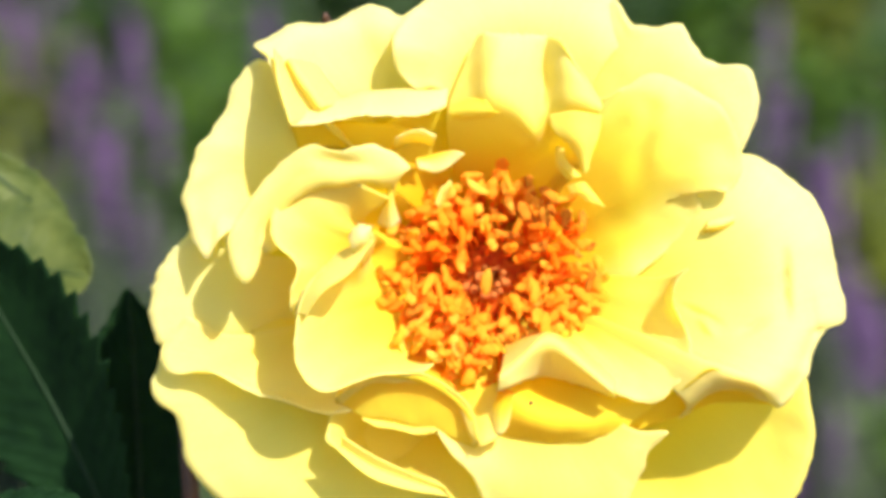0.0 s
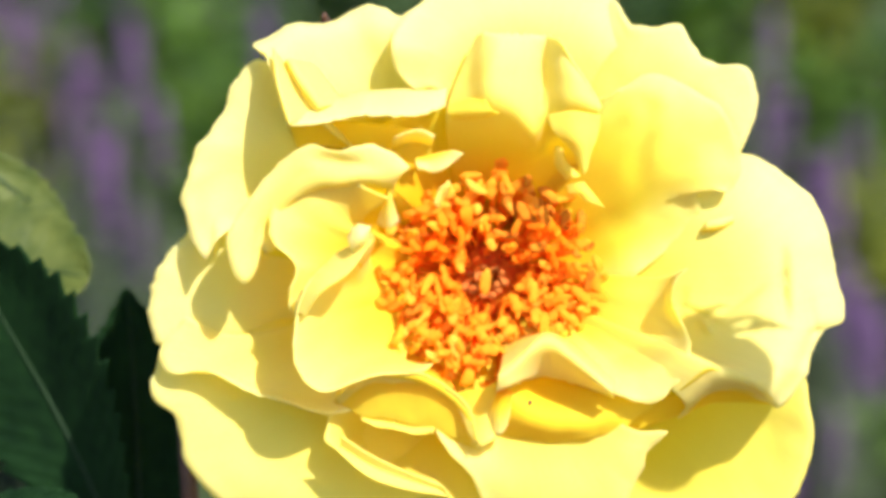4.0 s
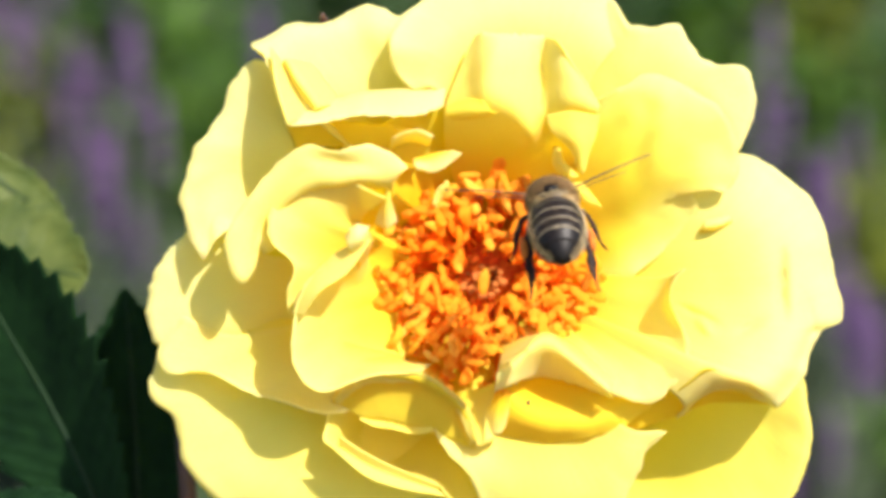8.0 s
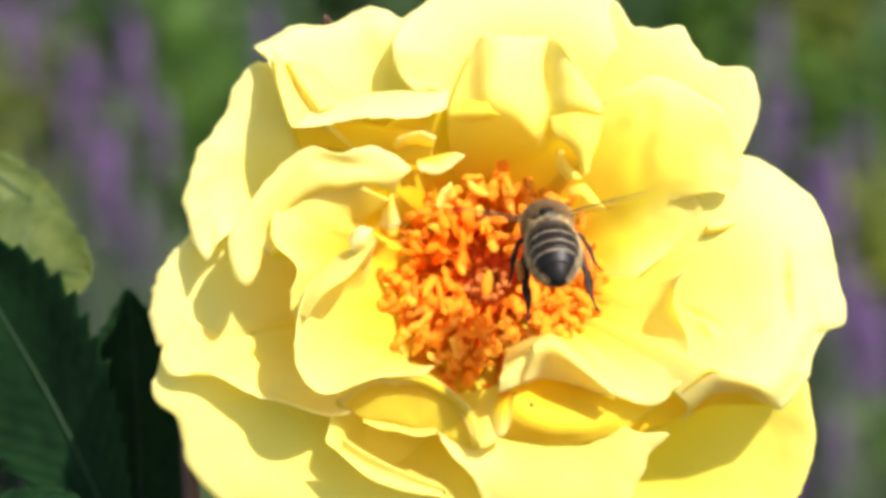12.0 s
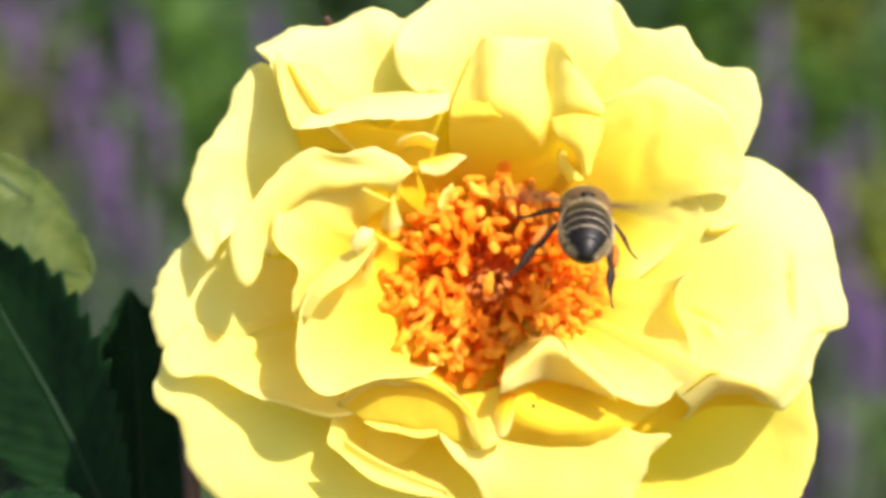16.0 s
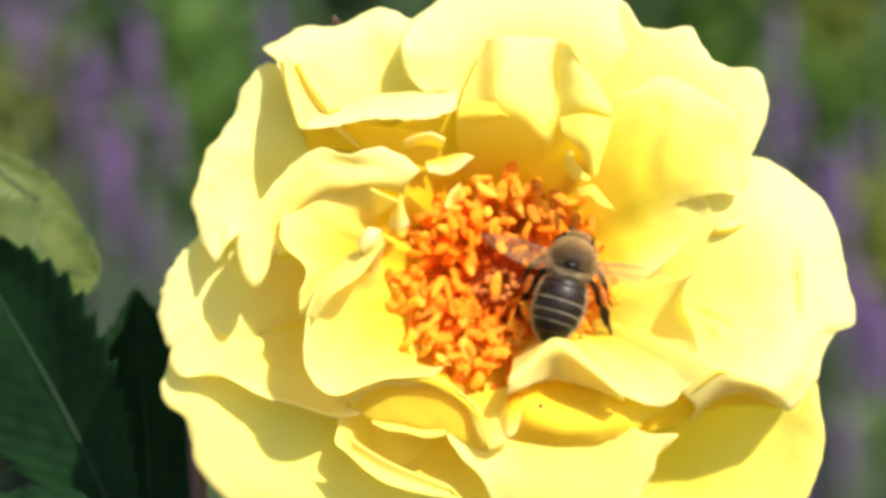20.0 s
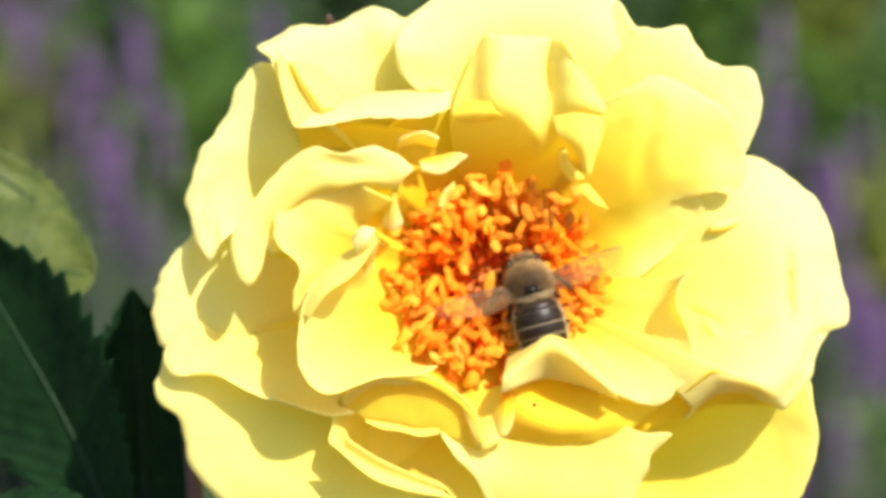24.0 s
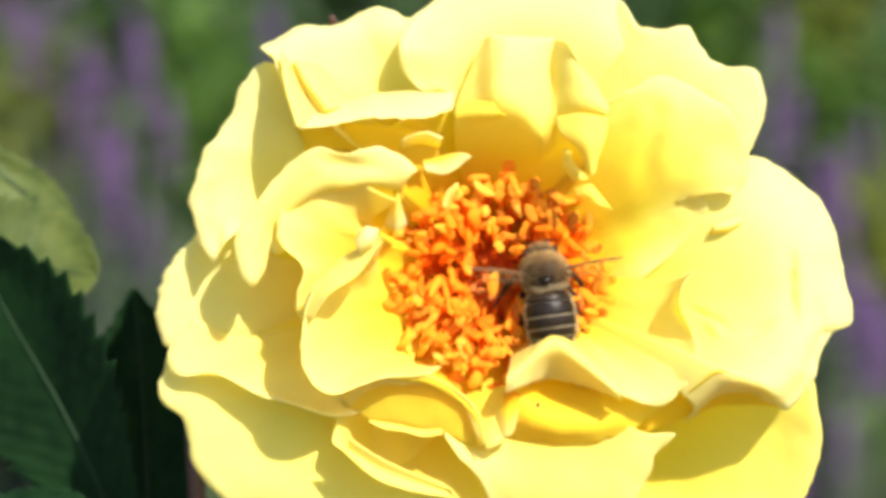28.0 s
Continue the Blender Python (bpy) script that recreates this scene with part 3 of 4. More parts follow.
petal([
    [(-140.8, 22.9, 8.8), (-140.9, 18.5, 10.8), (-133.9, 15.5, 11.4), (-121.4, 13.6, 11.4), (-99.5, 15.2, 11), (-93.6, 19.4, 10.4)],
    [(-138.3, 22.8, 8.5), (-137.7, 19.1, 10.1), (-130.4, 16.4, 10.5), (-119.9, 15.0, 10.5), (-102.8, 16.2, 10.3), (-95.2, 19.8, 9.9)]], claw=0, nu=44, nv=10, thick=0.18, wave=1.5, pale=0.85, gold=1)
petal([
    [(-104.4, 14.4, 6), (-95.2, 13.6, 7), (-85.6, 12.7, 7)],
    [(-100.0, 17.0, 8), (-93.0, 16.8, 9), (-87.2, 16.1, 9)],
    [(-95.9, 20.0, 9), (-91.1, 19.7, 9.4), (-86.4, 18.6, 9.2)]], claw=0, nu=22, nv=20, thick=0.2, wave=2, pale=0.55, gold=0.6)

petal([
    [(-32.4, 25.4, 10.4), (-27.9, 25.9, 12), (-23.5, 26.9, 13), (-23.1, 29.8, 12.4), (-22.1, 32.1, 11.8), (-24.2, 34.8, 9.8)],
    [(-32.6, 25.8, 9.6), (-29.9, 27.1, 9.2), (-27.6, 28.6, 9.2), (-25.8, 30.9, 9), (-24.8, 33.2, 8.6), (-24.7, 35.5, 8)]], claw=0, nu=40, nv=12, thick=0.18, ruffle=0.2, pale=0.7, gold=1)
petal([
    [(-43.9, 21.1, 6.2), (-35.0, 24.8, 6.8), (-28.0, 28.9, 7.4), (-24.8, 33.8, 7.2), (-24.7, 35.8, 6.8)],
    [(-49.9, 24.7, 5.2), (-42.8, 26.1, 5.4), (-36.3, 27.8, 5.6), (-30.4, 29.9, 5.8), (-26.6, 33.8, 6.2), (-25.0, 36.2, 6.4)]], claw=0, nu=44, nv=14, thick=0.18, ruffle=0.2, pale=0.4, gold=1)
petal([
    [(143.9, 28.4, 5.6), (135.0, 24.6, 6.4), (123.0, 19.9, 6.8), (112.2, 17.1, 6.6)],
    [(147.4, 26.4, 4), (140.6, 22.6, 4.6), (131.6, 17.4, 4.6), (118.9, 14.2, 4)]], claw=0, nu=40, nv=14, thick=0.18, ruffle=0.4, pale=0.5, gold=1)
petal([
    [(-64.0, 10.5, 0.5), (-40.0, 11.5, 1.5), (-15.0, 11.0, 1.5)],
    [(-62.0, 16.5, 4), (-38.0, 18.0, 5), (-14.0, 18.0, 4.5)]], gold=0.4)

part("receptacle", mesh_from("receptacle", *scaled(ball((0.2, -1, -4.6), (6.4, 6.4, 4.4), 12, 24)), HEART), rose, "dark red flower heart between the stamens")


def stamen(foot, tip, length, girth_mm, way, bend, ripe, young=False):
    """A curved filament with a bean-shaped anther across its tip."""
    ob = new("stamen")
    ob.parent = rose
    mid = [(foot[k] * 0.5 + tip[k] * 0.5) + (0.6 if k == 2 else 0) + rnd.uniform(-0.7, 0.7) for k in range(3)]
    part("filament", mesh_from("filament", *scaled(tube([foot, mid, tip], [0.26, 0.22, 0.17], 5, n=7)), FILAMENT), ob)
    tip, way = Vector(tip), Vector(way).normalized()
    out = way.orthogonal().normalized() * bend
    beans = [tip + way * (length * k) + out * (k * k * 4 - 0.5) for k in (-0.5, -0.25, 0.0, 0.25, 0.5)]
    part("anther", mesh_from("anther", *scaled(tube(beans, [girth_mm * 0.3, girth_mm * rnd.uniform(0.7, 1.0), girth_mm * rnd.uniform(0.6, 0.9), girth_mm * rnd.uniform(0.6, 1.1), girth_mm * 0.2], 9, 0.45, n=11)),
                             ANTHER_RIPE if ripe else ANTHER_PALE if young else ANTHER), ob)


rnd = random.Random(4)
for i in range(290):
    a = i * 2.39996 + rnd.uniform(-0.3, 0.3)
    q = math.sqrt((i + 30) / 320)
    reach = 12.8 * q * rnd.uniform(0.95, 1.05)
    x, y = reach * math.cos(a) + 0.3, reach * math.sin(a) * 0.98 - 0.9
    z = 0.6 + 4.4 * math.sin(min(1, q) * 2.5) + rnd.uniform(-2.2, 2.0)
    foot = (x * 0.62, y * 0.62, -2.5)
    t = rnd.uniform(0, 6.3)
    up = rnd.uniform(-0.3, 1.1)
    stamen(foot, (x, y, z), rnd.uniform(1.3, 3.3), rnd.uniform(0.42, 0.82), (math.cos(t) + 0.4 * math.cos(a), math.sin(t) + 0.4 * math.sin(a), up),
           rnd.uniform(-0.5, 0.9), rnd.random() < (0.16 if y > 2 and x > -1 else 0.02), rnd.random() < 0.08 + 0.2 * q * q)
for i in range(26):
    a, q = i * 2.39996, 2.5 * math.sqrt((i + 0.5) / 26)
    x, y = q * math.cos(a) - 0.2 + rnd.uniform(-0.3, 0.3), q * 0.7 * math.sin(a) - 1.3 + rnd.uniform(-0.3, 0.3)
    h = rnd.uniform(0.6, 2.2)
    v = join(tube([(x * 0.5, y * 0.5, -2), (x * 0.9, y * 0.9, h - 1.2), (x, y, h)], [0.3, 0.28, 0.32], 6, n=6),
             ball((x, y, h + 0.1), (rnd.uniform(0.35, 0.6), rnd.uniform(0.3, 0.5), 0.3), 6, 8, Euler((rnd.uniform(-0.6, 0.6), rnd.uniform(-0.6, 0.6), 0)).to_matrix()))
    part("style", mesh_from("style", *scaled(v), STYLE), rose)
for x, y, z, t in ((0.3, 9.6, 6.0, 1.5), (2.8, 9.7, 6.0, 0.7), (4.0, 7.0, 6.5, 2.2), (6.4, 6.3, 7.0, 1.9), (-2.2, 8.6, 5.0, 1.2), (9.0, 6.0, 5.0, 1.6), (1.4, 12.0, 5.0, 1.3), (-7.0, 7.5, 5.0, 2.0)):
    stamen((x * 0.6, y * 0.6, -2), (x, y, z), 2.6, 0.85, (math.cos(t), math.sin(t), 0.4), 0.2, x > 3)
stamen((0.2, -1.6, -1), (-0.3, -1.2, 4.6), 3.2, 0.80, (0.1, 1.0, 0.3), 0.2, False, True)
for i in range(5):
    a = radians(72 * i + 20)
    rows = [[(4 * math.cos(a + w), 4 * math.sin(a + w), -9 + 0 * w) for w in (-0.6, 0, 0.6)],
            [(12 * math.cos(a + w), 12 * math.sin(a + w), -11) for w in (-0.2, 0, 0.2)],
            [(19 * math.cos(a + w), 19 * math.sin(a + w), -13) for w in (-0.03, 0, 0.03)]]
    lines = [spline(r, 7) for r in rows]
    g = np.stack([spline([ln[k] for ln in lines], 14) for k in range(7)], axis=1)
    part("sepal", sheet("sepal", g * MM, 0.4 * MM, SEPAL, np.zeros((98, 2))), rose)
down = ROSE.to_3x3().inverted() @ Vector((0, 0, -1))
stalk = [Vector((0, 0, -8)), Vector((0, -4, -16)), Vector((1, -14, -26)) + down * 6, Vector((4, -20, -32)) + down * 120, Vector((0, 0, -40)) + down * 735]
part("stem", mesh_from("stem", *scaled(tube(stalk, [2.6, 2.0, 2.2, 3.0, 4.0], 12, n=40)), SEPAL), rose, "smooth green flower stem")

part("blemish", mesh_from("blemish", *scaled(ball((4.7, -15.0, 8.2), (0.24, 0.30, 0.45), 6, 8)), BARK), rose, "tiny brown speck on a petal")
part("dried_sepal", mesh_from("dried_sepal", *scaled(tube([(-19.0, 27.9, -6.0), (-19.3, 29.5, -4.0), (-19.5, 30.6, -2.4)], [1.1, 0.9, 0.3], 7, 0.5, n=8)), BARK), rose, "dried red-brown sepal tip behind a petal")


# ---- rose leaves ----
def leaf(base, tip, half, facing, material, label, fold=0.18, teeth=13, sag=1.5, blunt=0.9, point=0.65):
    """A serrated ovate leaflet from base to tip (millimetres about the bloom), facing along the given direction."""
    base, tip = Vector(base), Vector(tip)
    ax = tip - base
    length = ax.length
    ax.normalize()
    side_v = ax.cross(Vector(facing)).normalized()
    up = side_v.cross(ax).normalized()
    ob = new("rose_leaf")
    ob.matrix_world = ROSE @ Matrix.Translation(base * MM)
    nu, nv = 41, 131
    g = np.zeros((nv, nu, 3))
    for r in range(nv):
        t = r / (nv - 1)
        w = half * (math.sin(math.pi * t ** blunt) ** point if 0 < t < 1 else 0) + 0.05
        tooth = (t * teeth) % 1.0
        w *= 1 + 0.17 * (tooth - 0.5) * (1 if 0.05 < t < 0.97 else 0)
        for c in range(nu):
            s = c / (nu - 1) * 2 - 1
            vein = 0.13 * math.sin((t * teeth - abs(s) * 2.2) * 2 * math.pi) * abs(s) * (1 - abs(s) * 0.5)
            z = fold * abs(s) * w - sag * math.sin(math.pi * t) + vein + 0.7 * noise.noise((s * 1.3, t * 3, half))
            lean = abs(s) * w * 0.25
            p = ax * (t * length + lean) + side_v * (s * w) + up * z
            g[r, c] = p
    uvs = np.array([(c / (nu - 1), r / (nv - 1)) for r in range(nv) for c in range(nu)])
    part("blade", sheet("blade", g * MM, 0.28 * MM, material, uvs), ob)
    mid = g[:, nu // 2] + np.array(up) * 0.18
    part("midrib", mesh_from("midrib", *scaled(tube(mid[::6], [0.42, 0.3, 0.1], 6)), RIB), ob, "paler raised midrib")
    foot = [Vector((0, 0, 0)), -ax * 9 + up * -2, -ax * 18 + up * -6 + down * 8]
    part("leaf_stalk", mesh_from("leaf_stalk", *scaled(tube(foot, [0.7, 0.8, 0.9], 7, n=9)), RIB), ob)
    return tagged(ob, label, "leaf", "rose leaves")


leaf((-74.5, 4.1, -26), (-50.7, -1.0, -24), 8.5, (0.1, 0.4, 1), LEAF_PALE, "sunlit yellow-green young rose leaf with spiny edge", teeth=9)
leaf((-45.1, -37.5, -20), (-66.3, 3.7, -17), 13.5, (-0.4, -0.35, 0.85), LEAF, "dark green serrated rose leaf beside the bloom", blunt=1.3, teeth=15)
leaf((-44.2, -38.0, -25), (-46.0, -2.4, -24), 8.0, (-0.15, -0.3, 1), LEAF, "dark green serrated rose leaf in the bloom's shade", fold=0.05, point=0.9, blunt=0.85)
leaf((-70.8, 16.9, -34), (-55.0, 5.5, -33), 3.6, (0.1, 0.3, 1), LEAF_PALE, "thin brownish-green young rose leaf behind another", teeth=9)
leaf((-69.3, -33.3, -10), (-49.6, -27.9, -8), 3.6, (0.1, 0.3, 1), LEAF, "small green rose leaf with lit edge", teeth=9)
cane = new("rose_cane", mesh_from("rose_cane", *scaled(tube([(-38, -10, -16), (-37.5, -22, -15), (-36.6, -34, -17)] + [Vector((-36, -38, -20)) + down * k for k in (40, 300, 700)], [1.1, 1.2, 1.3, 1.6, 3, 4], 10, n=40)), BARK))
cane.matrix_world = ROSE
tagged(cane, "dark red-brown rose cane beside the bloom", "plant stem")

# ---- lavender and greenery behind ----
rnd = random.Random(11)


def spike_mesh(seed):
    r = random.Random(seed)
    pieces = []
    for ring in range(9):
        z = ring * 5.2 - 44 + (0 if ring > 1 else -8)
        for k in range(7):
            a = k * 0.9 + ring * 0.5 + r.uniform(-0.2, 0.2)
            q = 5.2 * (1 - 0.06 * ring) * r.uniform(0.8, 1.15)
            pieces.append(ball((q * math.cos(a), q * math.sin(a), z + r.uniform(-1.5, 1.5)), (2.6, 2.6, 3.6), 4, 5))
    return mesh_from("flower_spike", *scaled(join(*pieces)), LAV)


SPIKES = [spike_mesh(s) for s in (1, 2, 3)]


def lavender(top, kind, lean=0.0):
    ob = new("lavender")
    ob.location = (top[0] - lean, top[1], 0)
    part("stem", mesh_from("stem", *tube([(0, 0, -0.01), (lean * 0.3, 0, top[2] * 0.6), (lean, 0, top[2])], [0.0022, 0.0016, 0.0012], 5, n=9), LAV_STEM), ob)
    sp = part("flower_spike", SPIKES[kind % 3], ob)
    sp.location = (lean, 0, top[2])
    leaves = []
    for k in range(14):
        a, z = rnd.uniform(0, 6.3), rnd.uniform(0.05, 0.6) * top[2]
        d = Vector((math.cos(a), math.sin(a), 1.2)) * 0.028
        c = Vector((lean * z / top[2] * 0.5, 0, z))
        leaves.append(tube([c, c + d * 0.6, c + d * 1.3], [0.0012, 0.0026, 0.0005], 4))
    tagged(part("leaf_whorl", mesh_from("leaf_whorl", *join(*leaves), GREY_GREEN), ob), kind="stuff")
    tagged(ob, "purple lavender spike on a grey-green stem", "lavender", "lavender in the bed")


lavender((-0.260, 1.444, 0.507), 0, 0.01)
lavender((-0.257, 1.414, 0.533), 1, 0.02)
lavender((-0.270, 1.507, 0.502), 2, -0.00)
lavender((-0.259, 1.477, 0.532), 3, -0.02)
lavender((-0.274, 1.467, 0.541), 4, 0.01)
lavender((-0.268, 1.487, 0.521), 5, 0.01)
lavender((-0.268, 1.496, 0.512), 6, -0.00)
lavender((-0.312, 1.649, 0.583), 7, 0.03)
lavender((-0.318, 1.612, 0.536), 8, 0.03)
lavender((-0.261, 1.695, 0.594), 9, -0.02)
lavender((-0.256, 1.743, 0.586), 10, -0.01)
lavender((-0.283, 1.715, 0.585), 11, 0.01)
lavender((-0.382, 1.659, 0.643), 12, 0.03)
lavender((-0.331, 1.663, 0.671), 13, -0.02)
lavender((-0.339, 1.685, 0.660), 14, 0.00)
lavender((-0.311, 1.830, 0.417), 15, 0.00)
lavender((-0.310, 1.828, 0.395), 16, 0.03)
lavender((0.282, 1.609, 0.542), 17, -0.02)
lavender((0.272, 1.653, 0.526), 18, -0.03)
lavender((0.318, 1.629, 0.484), 19, -0.01)
lavender((0.341, 1.614, 0.519), 20, 0.03)
lavender((0.317, 1.615, 0.476), 21, -0.03)
lavender((0.317, 1.442, 0.380), 22, -0.02)
lavender((0.329, 1.415, 0.395), 23, 0.03)
lavender((0.319, 1.433, 0.410), 24, 0.00)
lavender((0.304, 1.444, 0.416), 25, 0.01)
lavender((0.299, 1.830, 0.610), 26, 0.01)
lavender((0.297, 1.881, 0.585), 27, 0.00)
lavender((0.324, 1.553, 0.273), 28, 0.00)
lavender((0.346, 1.573, 0.263), 29, -0.03)
lavender((0.321, 1.581, 0.280), 30, -0.01)
lavender((-0.372, 1.871, 0.517), 31, -0.03)
lavender((-0.388, 1.898, 0.532), 32, -0.00)
lavender((-0.215, 1.922, 0.590), 33, -0.01)
lavender((-0.217, 1.907, 0.554), 34, -0.01)
lavender((0.322, 1.656, 0.205), 35, 0.01)
lavender((0.321, 1.674, 0.177), 36, -0.02)
lavender((-0.319, 1.421, 0.633), 37, 0.00)
lavender((-0.255, 1.555, 0.609), 38, 0.01)
lavender((-0.234, 1.422, 0.603), 39, -0.00)
lavender((-0.256, 1.625, 0.587), 40, -0.01)
lavender((-0.285, 1.551, 0.575), 41, 0.01)
lavender((-0.232, 1.558, 0.546), 42, 0.00)
lavender((-0.217, 1.429, 0.563), 43, -0.00)
lavender((-0.250, 1.554, 0.451), 44, 0.02)
lavender((-0.236, 1.444, 0.478), 45, 0.02)
lavender((-0.273, 1.612, 0.453), 46, -0.01)
lavender((-0.158, 1.674, 0.600), 47, -0.01)
lavender((-0.146, 1.515, 0.624), 48, 0.00)
lavender((0.256, 1.541, 0.614), 49, 0.02)
lavender((0.271, 1.636, 0.604), 50, -0.01)
lavender((0.280, 1.624, 0.538), 51, 0.00)
lavender((0.257, 1.573, 0.547), 52, 0.00)
lavender((0.272, 1.413, 0.518), 53, 0.02)
lavender((0.274, 1.348, 0.539), 54, -0.01)
lavender((0.302, 1.400, 0.439), 55, -0.02)
lavender((0.308, 1.510, 0.418), 56, -0.01)
lavender((0.343, 1.602, 0.403), 57, 0.02)
lavender((0.303, 1.398, 0.406), 58, -0.02)
lavender((0.302, 1.360, 0.415), 59, -0.01)
lavender((0.300, 1.309, 0.434), 60, 0.02)
lavender((0.322, 1.582, 0.282), 61, 0.00)
lavender((0.311, 1.496, 0.304), 62, 0.00)
lavender((0.328, 1.597, 0.278), 63, 0.01)
lavender((0.281, 1.358, 0.335), 64, 0.00)
lavender((0.257, 1.457, 0.282), 65, 0.00)
lavender((0.240, 1.279, 0.332), 66, -0.02)
for i in range(70):
    y = rnd.uniform(1.5, 3.2)
    lavender((rnd.uniform(-0.12 - 0.2 * y, 0.12 + 0.2 * y), y, rnd.uniform(0.25, 0.60)), i, rnd.uniform(-0.04, 0.04))

for i in range(60):
    y = rnd.uniform(1.6, 4.0)
    lavender((rnd.choice((-1, 1)) * (0.35 + 0.22 * y + abs(rnd.gauss(0, 0.5))), y, rnd.uniform(0.3, 0.65)), i, rnd.uniform(-0.04, 0.04))


def clump(middle, spread, count, material, label):
    """A bushy tuft of leaves on a few upright stems."""
    ob = new("leafy_tuft")
    ob.location = (middle[0], middle[1], 0)
    for k in range(3):
        a = k * 2.1
        part("stem", mesh_from("stem", *tube([(0, 0, -0.01), (spread * 0.3 * math.cos(a), spread * 0.3 * math.sin(a), middle[2])], [0.003, 0.0015], 5), LAV_STEM), ob)
    verts, faces = [], []
    for _ in range(count):
        c = Vector((rnd.gauss(0, spread * 0.5), rnd.gauss(0, spread * 0.5), middle[2] + rnd.gauss(0, spread * 0.8)))
        e = Euler((rnd.uniform(-1.2, 0.4), rnd.uniform(-0.8, 0.8), rnd.uniform(0, 6.3)))
        n = len(verts)
        for p in ((0, 0, 0), (0.2, 0.45, 0.1), (0, 0.5, 0.02), (-0.2, 0.45, 0.1), (0, 1, -0.1)):
            v = Vector(p) * 0.035
            v.rotate(e)
            verts.append(c + v)
        faces += [(n, n + 1, n + 2), (n, n + 2, n + 3), (n + 1, n + 4, n + 2), (n + 2, n + 4, n + 3)]
    tagged(part("foliage", mesh_from("foliage", verts, faces, material), ob), kind="stuff")
    tagged(ob, label, "plant", "leafy tufts in the bed")


clump((-0.206, 1.518, 0.526), 0.035, 260, SUN_GREEN, "leafy tuft coloured a sunlit bright green")
clump((-0.250, 1.735, 0.587), 0.045, 260, SUN_GREEN, "leafy tuft coloured a sunlit bright green")
clump((-0.212, 1.630, 0.575), 0.03, 200, SUN_GREEN, "leafy tuft coloured a sunlit bright green")
clump((0.223, 1.733, 0.577), 0.04, 240, SUN_GREEN, "leafy tuft coloured a sunlit bright green")
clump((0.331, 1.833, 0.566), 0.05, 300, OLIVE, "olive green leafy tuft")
clump((0.335, 1.718, 0.505), 0.045, 260, SUN_GREEN, "leafy tuft coloured a sunlit bright green")
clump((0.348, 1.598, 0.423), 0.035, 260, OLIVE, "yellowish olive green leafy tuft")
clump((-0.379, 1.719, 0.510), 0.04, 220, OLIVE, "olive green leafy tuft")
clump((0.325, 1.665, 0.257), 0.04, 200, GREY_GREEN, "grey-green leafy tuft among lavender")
clump((0.360, 1.557, 0.230), 0.04, 200, SUN_GREEN, "leafy tuft coloured a sunlit bright green")


def greenery(name, count, box, size, material, label):
    verts, faces = [], []
    for i in range(count):
        while True:
            u, w = rnd.uniform(-1, 1), rnd.uniform(-1, 1)
            if math.hypot(u, w) < 0.88 + 0.3 * noise.noise((u * 3, w * 3, size * 90)):
                break
        c = Vector(((box[0] + box[1]) / 2 + u * (box[1] - box[0]) / 2, (box[2] + box[3]) / 2 + w * (box[3] - box[2]) / 2, 0))
        c.z = rnd.uniform(0.0, max(0.08, box[4] * (0.55 + 0.6 * noise.noise((c.x * 4, c.y * 4, 5)))))
        s = size * rnd.uniform(0.6, 1.4)
        e = Euler((rnd.uniform(-0.9, 0.9), rnd.uniform(-0.9, 0.9), rnd.uniform(0, 6.3)))
        n = len(verts)
        for p in ((0, 0, 0), (0.22, 0.45, 0.10), (0, 0.5, 0.02), (-0.22, 0.45, 0.10), (0, 1, -0.1)):
            v = Vector(p) * s
            v.rotate(e)
            verts.append(c + v)
        faces += [(n, n + 1, n + 2), (n, n + 2, n + 3), (n + 1, n + 4, n + 2), (n + 2, n + 4, n + 3)]
    tagged(new(name, mesh_from(name, verts, faces, material)), label, "foliage", kind="stuff")


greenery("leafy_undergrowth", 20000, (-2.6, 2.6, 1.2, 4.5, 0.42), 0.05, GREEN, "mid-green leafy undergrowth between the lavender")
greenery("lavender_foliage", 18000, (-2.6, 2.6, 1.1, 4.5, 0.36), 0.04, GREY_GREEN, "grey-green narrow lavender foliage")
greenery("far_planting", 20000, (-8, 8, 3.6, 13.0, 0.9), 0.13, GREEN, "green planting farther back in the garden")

# ---- the honey bee ----
BM = 1.1 * MM
FUR_DARK = surface("bee_fur_dark", (0.07, 0.036, 0.011), (0.20, 0.115, 0.038), 0.85, 900, 0.2, 0.1, island=True)
FUR = surface("bee_fur", (0.14, 0.074, 0.020), (0.42, 0.255, 0.085), 0.85, 900, 0.2, 0.15, island=True)
FUR_PALE = surface("bee_fur_pale", (0.44, 0.32, 0.15), (0.70, 0.54, 0.30), 0.85, 900, 0.2, 0.15, island=True)
FUR_BAND = surface("bee_band", (0.11, 0.085, 0.05), (0.25, 0.20, 0.125), 0.8, 900, 0.3, 0.1)
CHITIN = surface("bee_chitin", (0.003, 0.0022, 0.0015), (0.008, 0.005, 0.0035), 0.42, 1500, 0.2, spec=0.2)
CHITIN_BROWN = surface("bee_chitin_brown", (0.006, 0.0035, 0.002), (0.016, 0.009, 0.005), 0.42, 1500, 0.2, spec=0.2)
LEG = surface("bee_leg", (0.010, 0.005, 0.003), (0.042, 0.018, 0.007), 0.6, 1500, 0.3, spec=0.15)
POLLEN = surface("pollen_load", (0.42, 0.10, 0.008), (0.66, 0.20, 0.014), 0.85, 2500, 0.8)
EYE_DARK = surface("bee_eye", (0.010, 0.007, 0.006), (0.025, 0.016, 0.012), 0.2, 3000, 0.3)
